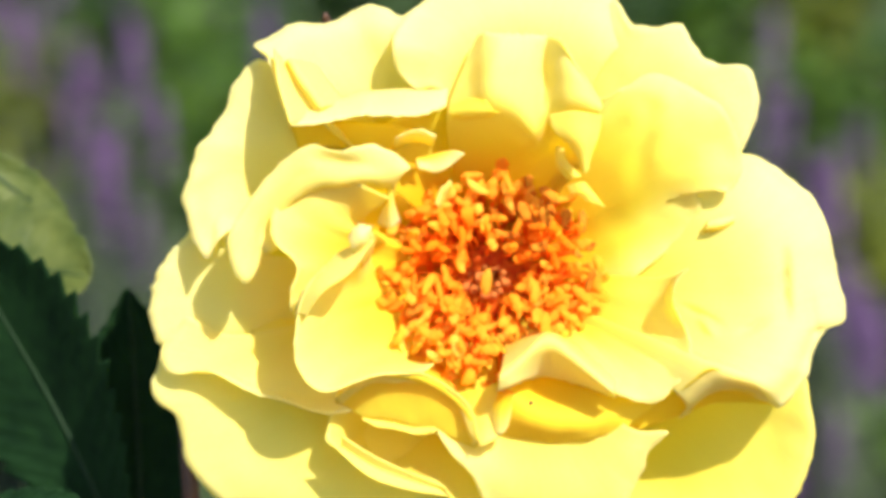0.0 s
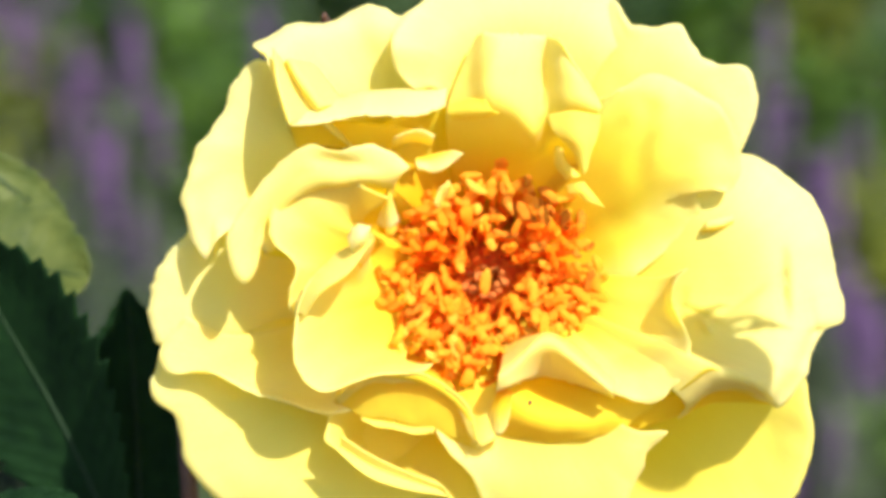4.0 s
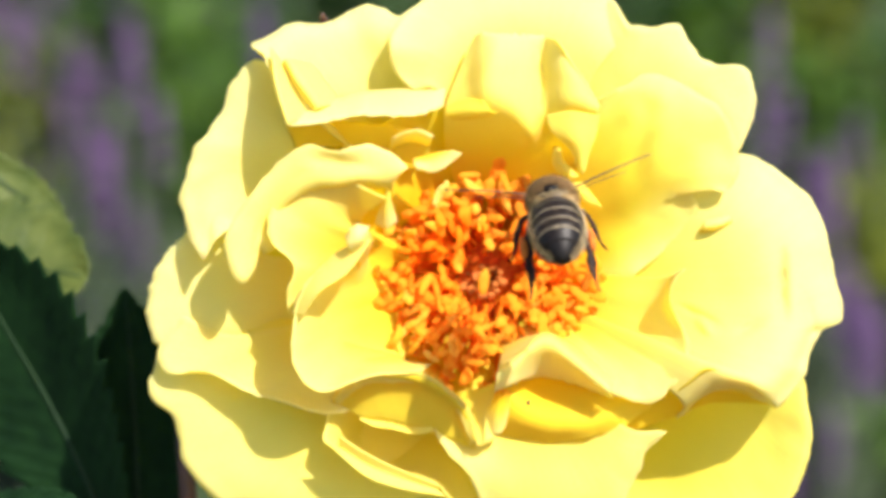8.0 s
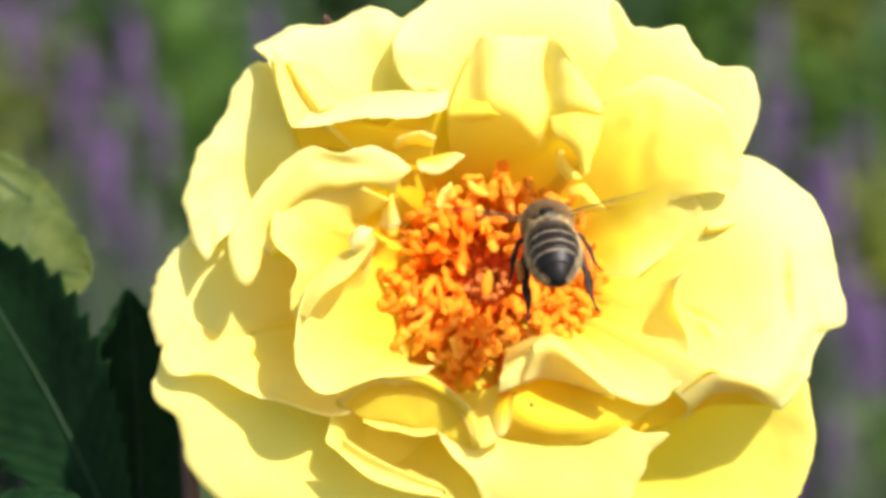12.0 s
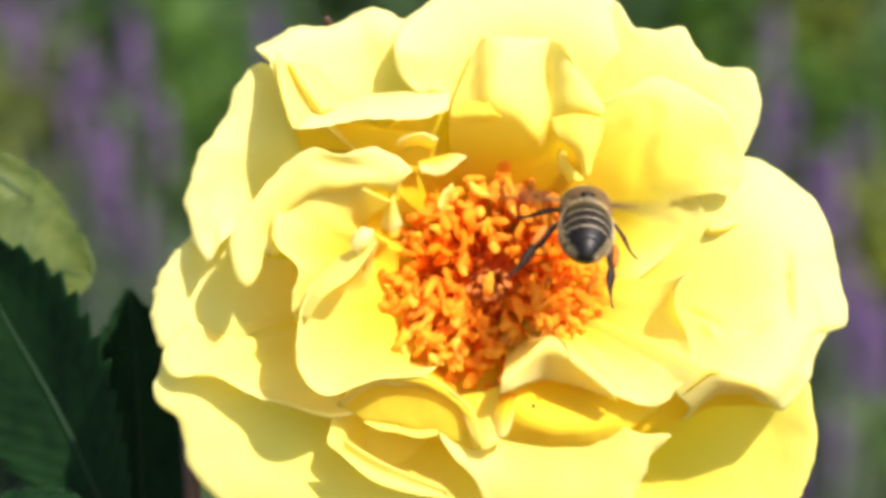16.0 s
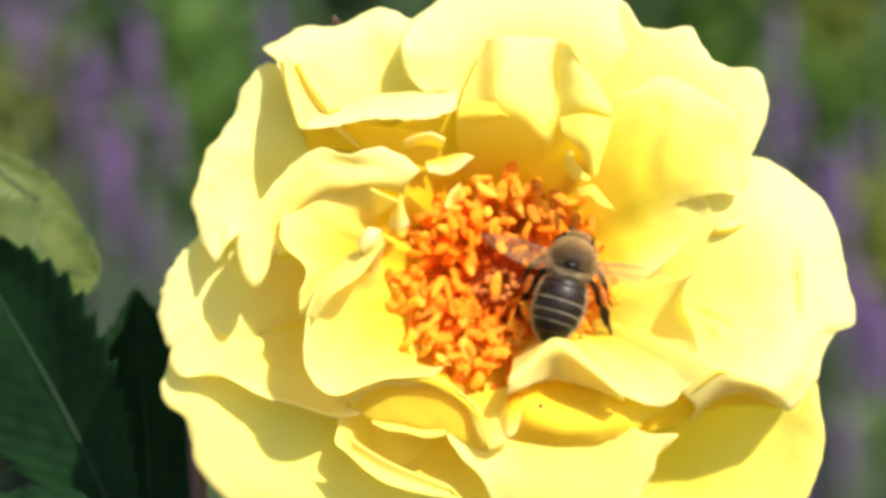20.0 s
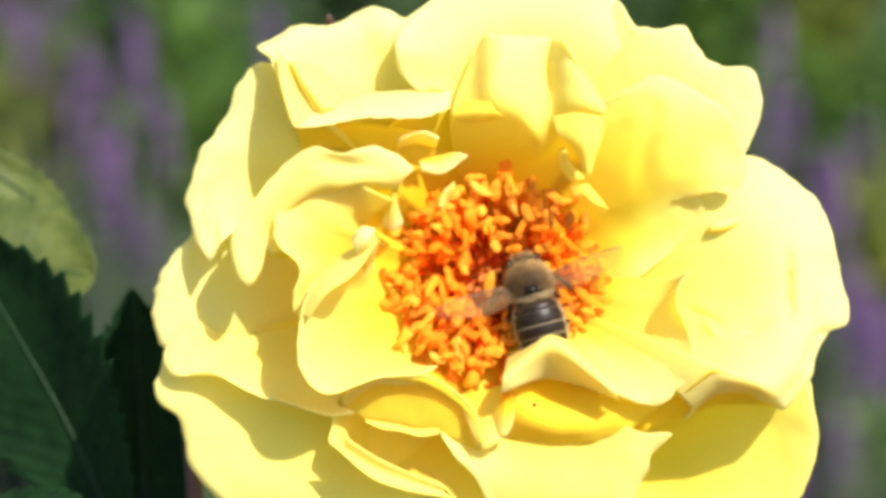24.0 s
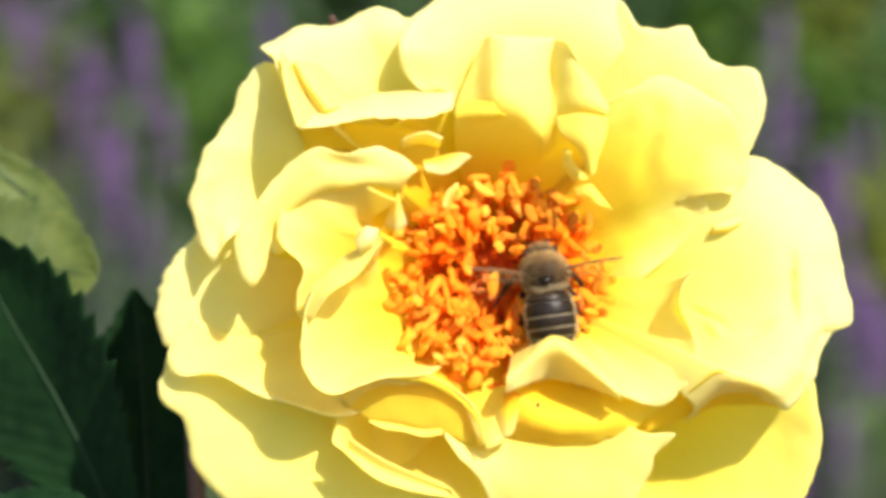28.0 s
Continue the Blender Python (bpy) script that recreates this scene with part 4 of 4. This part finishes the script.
VEIN = surface("wing_vein", (0.10, 0.05, 0.02), (0.16, 0.09, 0.04), 0.5, 1500, 0.1)


def wing_surface():
    m = bpy.data.materials.new("wing_membrane")
    m.use_nodes = True
    nt = m.node_tree
    add, link = nt.nodes.new, nt.links.new
    bsdf = nt.nodes["Principled BSDF"]
    co, n1 = add("ShaderNodeTexCoord"), add("ShaderNodeTexNoise")
    n1.inputs["Scale"].default_value = 700
    link(co.outputs["Object"], n1.inputs["Vector"])
    ramp = add("ShaderNodeValToRGB")
    ramp.color_ramp.elements[0].color, ramp.color_ramp.elements[1].color = (0.20, 0.12, 0.05, 1), (0.38, 0.26, 0.12, 1)
    link(n1.outputs["Fac"], ramp.inputs[0]), link(ramp.outputs[0], bsdf.inputs["Base Color"])
    bsdf.inputs["Roughness"].default_value = 0.35
    bsdf.inputs["Specular IOR Level"].default_value = 0.15
    bsdf.inputs["Thin Film Thickness"].default_value, bsdf.inputs["Thin Film IOR"].default_value = 320, 1.4
    bsdf.inputs["Alpha"].default_value = 0.085
    return m


WING = wing_surface()


def hairs(count, seed, spot, length, width=0.035):
    """Thin tapering hairs; spot(r) gives a root and the way it stands."""
    r = random.Random(seed)
    verts, faces = [], []
    for _ in range(count):
        p, n = spot(r)
        n = (n + Vector((r.uniform(-1, 1), r.uniform(-1, 1), r.uniform(-1, 1))) * 0.35).normalized()
        u = n.orthogonal().normalized()
        w = n.cross(u)
        k = len(verts)
        for a in (0, 2.09, 4.19):
            verts.append(p + width * (math.cos(a) * u + math.sin(a) * w))
        verts.append(p + n * length * r.uniform(0.6, 1.25))
        faces += [(k, k + 1, k + 3), (k + 1, k + 2, k + 3), (k + 2, k, k + 3)]
    return verts, faces


def on_ball(centre, radii, test=lambda v: True):
    def spot(r):
        while True:
            v = Vector((r.gauss(0, 1), r.gauss(0, 1), r.gauss(0, 1))).normalized()
            if test(v):
                break
        return Vector(centre) + Vector([a * b for a, b in zip(v, radii)]), Vector([a / b for a, b in zip(v, radii)]).normalized()
    return spot


bee = new("honey_bee")
tagged(bee, "brown honey bee with striped abdomen and orange pollen loads", "bee")
bee_part = lambda name, piece, material, parent=bee, label="": part(name, mesh_from(name, *scaled(piece, BM), material), parent, label)

thorax = bee_part("thorax", join(ball((0, 0, 0), (2.42, 2.25, 2.0), 16, 22), ball((0, 1.5, -0.35), (1.95, 0.8, 1.5), 10, 16)), CHITIN_BROWN, label="furry brown thorax with paler rim")
bee_part("fur", hairs(4600, 1, on_ball((0, 0, 0), (2.40, 2.22, 1.98), lambda v: v.z < 0.66 or v.y > 0.5), 0.52, 0.024), FUR, thorax)
bee_part("fur", hairs(3600, 3, on_ball((0, 0, 0), (2.40, 2.22, 1.98), lambda v: v.z > 0.55 and v.y > -0.38 and not (v.y < -0.12 and abs(v.x) < 0.3)), 0.40, 0.022), FUR_DARK, thorax, "dark short fur on the thorax disc")
bee_part("fur", hairs(1300, 4, on_ball((0, 0, -0.1), (2.3, 2.25, 1.95), lambda v: v.y < -0.45 and v.z > -0.3), 0.62, 0.024), FUR_PALE, thorax, "pale fur collar before the abdomen")
bee_part("fur", hairs(700, 5, on_ball((0, 1.5, -0.35), (1.95, 0.8, 1.5), lambda v: v.z > -0.1), 0.42, 0.022), FUR, thorax)
bee_part("scutellum", ball((0, -0.75, 1.76), (0.66, 0.44, 0.40), 10, 16), CHITIN, thorax, "bald shiny dark plate")
feelers = []
head = bee_part("head", ball((0, 2.35, -1.4), (1.75, 0.95, 1.5), 12, 18), CHITIN_BROWN, label="dark head with tan fur")
bee_part("fur", hairs(1500, 2, on_ball((0, 2.35, -1.4), (1.6, 0.95, 1.45), lambda v: abs(v.x) < 0.75), 0.36, 0.024), FUR, head)
for s in (-1, 1):
    bee_part("tegula", ball((1.9 * s, 0.45, 0.85), (0.34, 0.5, 0.3), 8, 10), CHITIN, thorax, "dark scale over the wing root")
    bee_part("eye", ball((1.42 * s, 2.45, -1.35), (0.52, 0.62, 1.2), 10, 12), EYE_DARK, head)
    feeler = bee_part("antenna", tube([(0, 0, 0), (0.35 * s, 0.9, 0.3), (0.9 * s, 1.7, 0.1), (1.6 * s, 3.0, -0.3)], [0.12, 0.12, 0.11, 0.10], 6, n=14), LEG, head)
    feeler.location = Vector((0.4 * s, 3.1, -1.1)) * BM
    feelers.append(feeler)
bee_part("tongue", tube([(0, 3.1, -2.4), (0, 3.2, -3.2), (0, 2.9, -4.0)], [0.25, 0.15, 0.08], 6, n=6), LEG, head)
bee_part("waist", tube([(0, -1.7, -0.3), (0, -2.3, -0.3)], [0.9, 1.0], 10), CHITIN_BROWN)


def girth(s):
    return float(np.interp(s, [0, 0.08, 0.25, 0.45, 0.65, 0.82, 0.93, 1.0], [1.6, 2.3, 2.62, 2.68, 2.45, 1.75, 0.95, 0.15]))


def axis(s):
    return Vector((0, -1.7 - 7.3 * s, -0.1 - 1.1 * s * s))


def ring(s0, s1, swell, n=8):
    sides, verts, faces = 26, [], []
    for i in range(n):
        s = s0 + (s1 - s0) * i / (n - 1)
        g = girth(min(1, s)) + swell * (i / (n - 1) if i < n - 1 else 0.2)
        c = axis(min(1, s))
        for k in range(sides):
            a = 2 * math.pi * k / sides
            verts.append(c + Vector((g * math.cos(a), 0, 0.86 * g * math.sin(a))))
    for i in range(n - 1):
        for k in range(sides):
            j = (k + 1) % sides
            faces.append((i * sides + k, (i + 1) * sides + k, (i + 1) * sides + j, i * sides + j))
    faces.append(tuple(range(sides)))
    faces.append(tuple(range(n * sides - 1, (n - 1) * sides - 1, -1)))
    return verts, faces


def on_ring(s0, s1):
    def spot(r):
        a, s = r.uniform(0, 2 * math.pi), r.uniform(s0, s1)
        g = girth(s)
        return axis(s) + Vector((g * math.cos(a), 0, 0.86 * g * math.sin(a))), Vector((math.cos(a), -1.1, math.sin(a))).normalized()
    return spot


cuts = [0.0, 0.15, 0.35, 0.52, 0.66, 0.82, 1.0]
for i in range(6):
    seg = bee_part("abdomen_segment", ring(cuts[i], min(1.0, cuts[i + 1] + 0.02), 0.10), CHITIN if i > 3 else CHITIN_BROWN)
    if i < 4:
        wide = (0.045, 0.080, 0.085, 0.075)[i]
        bee_part("hair_band", join(ring(cuts[i + 1] - wide * 0.2, cuts[i + 1] + wide * 0.55, 0.05, 4),
                                   hairs(700, 20 + i, on_ring(cuts[i + 1] - wide * 0.2, cuts[i + 1] + wide * 0.55), 0.11, 0.02)), FUR_BAND, seg, "greyish tan hair band")
bee_part("fur", hairs(500, 31, on_ring(0.0, 0.09), 0.3, 0.022), FUR, label="tan fur at the abdomen's base")


def on_flank(r):
    """Roots along the abdomen's lower flanks."""
    a, s = r.choice((0.0, math.pi)) + r.uniform(-0.5, 0.5), r.uniform(0.05, 0.95)
    g = girth(s)
    return axis(s) + Vector((g * math.cos(a), 0, 0.86 * g * math.sin(a))), Vector((math.cos(a), -0.6, math.sin(a))).normalized()


bee_part("fur", hairs(1300, 33, on_flank, 0.40, 0.016), FUR_PALE, label="tan fringe along the flanks")
bee_part("fur", hairs(120, 32, on_ring(0.1, 0.95), 0.2, 0.012), FUR, label="sparse short hair")


def leg(hip, points, radii, squash=0.6, load=None):
    """A jointed leg whose hip is its own origin."""
    holder = bee_part("leg", tube([(0, 0, 0)] + points, radii, 8, squash, n=22), LEG)
    holder.location = Vector(hip) * BM
    if load:
        bee_part("pollen_load", ball(load, (0.42, 0.62, 1.25), 10, 12, Euler((-0.72, 0, 0)).to_matrix()), POLLEN, holder, "orange pollen pellet")
    bee_part("foot", tube([points[-1], (points[-1][0] * 1.12, points[-1][1] - 0.5, points[-1][2] - 0.25)], [0.14, 0.07], 5), LEG, holder)
    return holder


hind, middle = [], []
for s in (-1, 1):
    leg((1.0 * s, 1.4, -1.4), [(0.9 * s, 1.0, -0.8), (1.2 * s, 0.8, -2.0), (0.9 * s, 0.6, -3.1)], [0.30, 0.30, 0.2, 0.12])
    middle.append(leg((1.4 * s, 0.0, -1.6), [(1.5 * s, -0.2, 0.0), (2.3 * s, -1.2, -1.0), (2.7 * s, -2.3, -2.0), (3.0 * s, -3.0, -2.4)], [0.34, 0.36, 0.26, 0.34, 0.2, 0.12]))
    hind.append(leg((1.3 * s, -1.0, -1.6), [(1.0 * s, -0.5, -0.2), (1.5 * s, -1.5, -1.2), (1.65 * s, -2.6, -2.4), (1.7 * s, -3.1, -3.0), (1.65 * s, -4.1, -4.0), (1.75 * s, -4.7, -4.7), (1.9 * s, -5.6, -5.4)],
                    [0.32, 0.36, 0.30, 0.46, 0.66, 0.40, 0.56, 0.42, 0.18, 0.13], 0.5, (1.98 * s, -2.1, -1.8)))


def wing(length, width, s, veins):
    nu, nv = 15, 27
    g = np.zeros((nv, nu, 3))
    for r in range(nv):
        t = r / (nv - 1)
        lead = 0.05 * width * math.sin(math.pi * t) - 0.22 * width * t ** 3
        chord = width * (0.16 + 0.84 * math.sin(math.pi * min(1, t * 0.78 + 0.06)) ** 0.8) * (1 - t ** 7) + 0.06
        for c in range(nu):
            k = c / (nu - 1)
            g[r, c] = (s * t * length, lead - k * chord, 0.12 * math.sin(k * 9 + t * 3) * k * (1 - t) + 0.15 * math.sin(math.pi * t))
    uvs = np.zeros((nu * nv, 2))
    ob = part("wing", sheet("wing", g * BM, 0.02 * MM, WING, uvs), bee)
    for k0, k1, t1, rad in veins:
        path = [g[int(t * (nv - 1)), int(round((k0 + (k1 - k0) * t) * (nu - 1)))] for t in np.linspace(0, t1, 7)]
        bee_part("vein", tube(path, [rad, rad * 0.6], 4), VEIN, ob)
    return ob


wings = []
for s in (-1, 1):
    wings.append((s, 0.5, wing(9.4, 3.1, s, [(0, 0, 0.95, 0.11), (0.1, 0.25, 0.9, 0.05), (0.2, 0.6, 0.8, 0.04), (0.4, 0.95, 0.6, 0.035)])))
    wings.append((s, -0.2, wing(6.4, 2.1, s, [(0, 0, 0.95, 0.06), (0.2, 0.5, 0.8, 0.035)])))

# seconds; thorax across, up and out of the bloom in millimetres; pitch, roll and turn in degrees
FLIGHT = [
    (0, 37.8, 29.5, 82, -30, 0, 10),
    (1, 39.2, 32.9, 82, -30, 0, 10),
    (1.6, 40.2, 34.7, 82, -30, 0, 10),
    (1.8, 43.0, 36.1, 82, -30, 0, 8),
    (2, 44.8, 36.5, 82, -30, 0, 6),
    (2.4, 49.8, 38.1, 82, -30, 0, 0),
    (2.6, 54.5, 40.1, 82, -30, 0, 0),
    (2.8, 57.4, 44.4, 82, -30, 0, 5),
    (3, 59.4, 46.6, 82, -30, 0, 8),
    (3.2, 62.6, 50.2, 82, -30, 0, 10),
    (3.5, 64.9, 50.6, 79, -28, 5, 15),
    (4.3, 55.9, 40.2, 62, -20, 30, 40),
    (5, 45.8, 30.2, 45, -14, 48, 55),
    (5.5, 32.5, 20.6, 36, -25, 49, 46),
    (6, 26.5, 15, 35, -42, 42, 24),
    (6.5, 19.4, 11.5, 33, -29, 34, 29),
    (7, 11.9, 9.5, 27, -54, 35, -1),
    (7.5, 8.5, 8.4, 26, -58, 18, -6),
    (8, 6.5, 7.8, 26, -56, 0, 7),
    (8.5, 3.9, 9.0, 26, -58, 0, -4),
    (9, 1.3, 10.6, 26, -69, 0, -3),
    (9.5, 0.6, 10.9, 26, -72, 0, 2),
    (10, 0.7, 11.2, 26, -72, 0, 2),
    (10.5, 0.3, 10.9, 26, -70, 0, -2),
    (11, 1.6, 9.6, 26, -69, 0, -4),
    (11.5, 3.8, 7.5, 24, -62, 0, 0),
    (12, 5.9, 5.4, 21, -56, 0, 8),
    (12.5, 6.1, 4.8, 20, -54, 0, 5),
    (13.5, 8.5, 6.7, 20.5, -52, 0, 0),
    (14.5, 10.0, 7.8, 20, -64, 0, 4),
    (15, 10.1, 8.1, 19, -63, 0, 11),
    (15.5, 10, 7.6, 18, -63, 0, 4),
    (16, 10.2, 7, 17, -64, 0, -5),
    (16.5, 9.8, 6.1, 16, -48, 0, 2),
    (17, 9.3, 3.7, 15, -38, 0, 9),
    (18, 9.9, 3.5, 14, -52, 0, -1),
    (19, 9.9, 1.1, 12.5, -29, 0, 17),
    (19.5, 9.9, 1.2, 12, -19, 0, 4),
    (20, 8.4, 1.2, 9.6, -9, 0, -17),
    (20.5, 7.4, 0, 8, -5, 0, -4),
    (21, 6, -1, 7.5, -3, 0, 0),
    (21.5, 6.1, -0.8, 7.5, -3, 0, -1),
    (22.5, 5.5, -1, 7.5, -3, 0, 4),
    (23.5, 4.9, -1.2, 7.5, -3, 0, 10),
    (24, 4.0, -1.4, 7.5, -3, 0, 15),
    (25, 4.8, -0.7, 7.5, -3, 0, 10),
    (26, 5.4, -0.3, 7.5, -3, 0, 8),
    (27, 5.7, -0.1, 7.5, -3, 0, 7),
    (28, 5.5, -0.3, 7.5, -3, 0, 8),
]
# seconds; lift of the wings in degrees (left, right), sweep forward (left, right) and twist, about which they beat
POISE = [
    (5.5, -25, 25, 30, 5, -50), (6.0, -20, 35, 30, 0, -55), (7.0, 0, 10, 10, 0, -40), (8.0, 10, 15, 5, 10, -34), (9.0, 20, -12, 0, 0, 0), (10.0, 8, 10, 2, 5, 8), (11.0, 14, -28, 5, -5, -22),
    (12.0, 10, 0, 5, 5, -36), (15.0, -5, 5, -4, -16, -30), (16.0, 5, 0, 5, 5, -36), (17.0, 0, 15, 0, 12, -36), (18.0, 10, 5, 5, 5, -45), (19.0, 0, 0, 0, -20, -50), (20.0, 40, 5, -5, 12, -38), (21.0, 30, 30, 5, 15, -60),
    (23.5, 20, 20, 0, 0, -35), (24.0, 10, 12, 0, 9, -45), (25.0, 25, 14, 0, 8, -38), (26.0, 42, 42, 0, -2, -76), (27.0, 42, 42, 2, -14, -76), (28.0, 42, 42, 12, 2, -76)]


def motions():
    # the bloom nods a little under the visitor
    walk(rose, [(t, ROSE @ Matrix.Translation((across * MM, -drop * MM, 0))) for t, across, drop in NOD])
    walk(bee, [(t, ROSE @ pose(x * MM, y * MM, z * MM, rx, ry, rz)) for t, x, y, z, rx, ry, rz in FLIGHT])
    beat = random.Random(6)
    times = [k / 30 for k in range(0, 841)]
    fixed = np.array(POISE, float)
    near = {round(t * 30): True for t, *_ in POISE}
    stroke = []
    for t in times:
        left, right, fore_l, fore_r, twist = (float(np.interp(t, fixed[:, 0], fixed[:, k])) for k in (1, 2, 3, 4, 5))
        quiet = 0.0 if t < 5 else float(np.interp(t, [5, 20, 21, 25, 26, 28], [34, 30, 22, 14, 3, 2]))
        if round(t * 30) in near:
            quiet *= 0.5 if t < 20 else 0.9 if t < 23 else 0.2
        b = beat.uniform(-1, 1)
        sway = beat.uniform(-0.2, 0.2) * quiet
        stroke.append((t, left + b * quiet, right + b * quiet, fore_l + sway, fore_r + sway, twist))
    for s, fore, ob in wings:
        rows = []
        for t, left, right, fore_l, fore_r, twist in stroke:
            lift, sweep = (right, fore_r) if s > 0 else (left, fore_l)
            back = -4 if fore < 0 else 0
            rows.append((t, Matrix.Translation((1.65 * s * BM, (fore - 0.3) * BM, 0.7 * BM)) @ pose(0, 0, 0, twist, -lift * s, (sweep + back) * s)))
        walk(ob, rows)
    # the antennae point ahead in flight and fold down over the flower
    for s, ob in zip((-1, 1), feelers):
        walk(ob, [(t, Matrix.Translation(Vector((0.4 * s, 3.1, -1.1)) * BM) @ pose(0, 0, 0, dip)) for t, dip in ((0, 0), (7, 0), (8.5, -60), (28, -75))])
    # seconds; how far the hind legs hang down, the spread of the left and right hind leg, and of the middle legs, in degrees
    stance = [(0, 26, 0, 0, 0, 0), (6.5, 26, 0, 0, 0, 0), (7.5, 14, 0, 0, 0, 0), (8, -14, 0, 0, 0, 0), (15, -14, 2, 2, 0, 0), (16, 0, 26, 0, 45, 10), (17, 0, 6, 16, 10, 28),
              (18, 6, 22, 4, 20, 5), (19, -8, -4, 2, -10, 0), (20, -6, 4, 22, 0, 10), (21, -18, -6, 6, 0, 50), (21.5, -18, -6, 6, 0, 50), (23.5, -18, -2, 4, 10, 10), (28, -18, 0, 2, 12, 0)]
    for s, hip, joints, ours in ((-1, -1.0, hind[0], 2), (1, -1.0, hind[1], 3), (-1, 0.0, middle[0], 4), (1, 0.0, middle[1], 5)):
        walk(joints, [(row[0], Matrix.Translation(Vector(((1.3 if hip else 1.4) * s, hip, -1.6)) * BM) @ pose(0, 0, 0, row[1] if hip else 0, -row[ours] * 0.8 * s, row[ours] * s)) for row in stance])


motions()
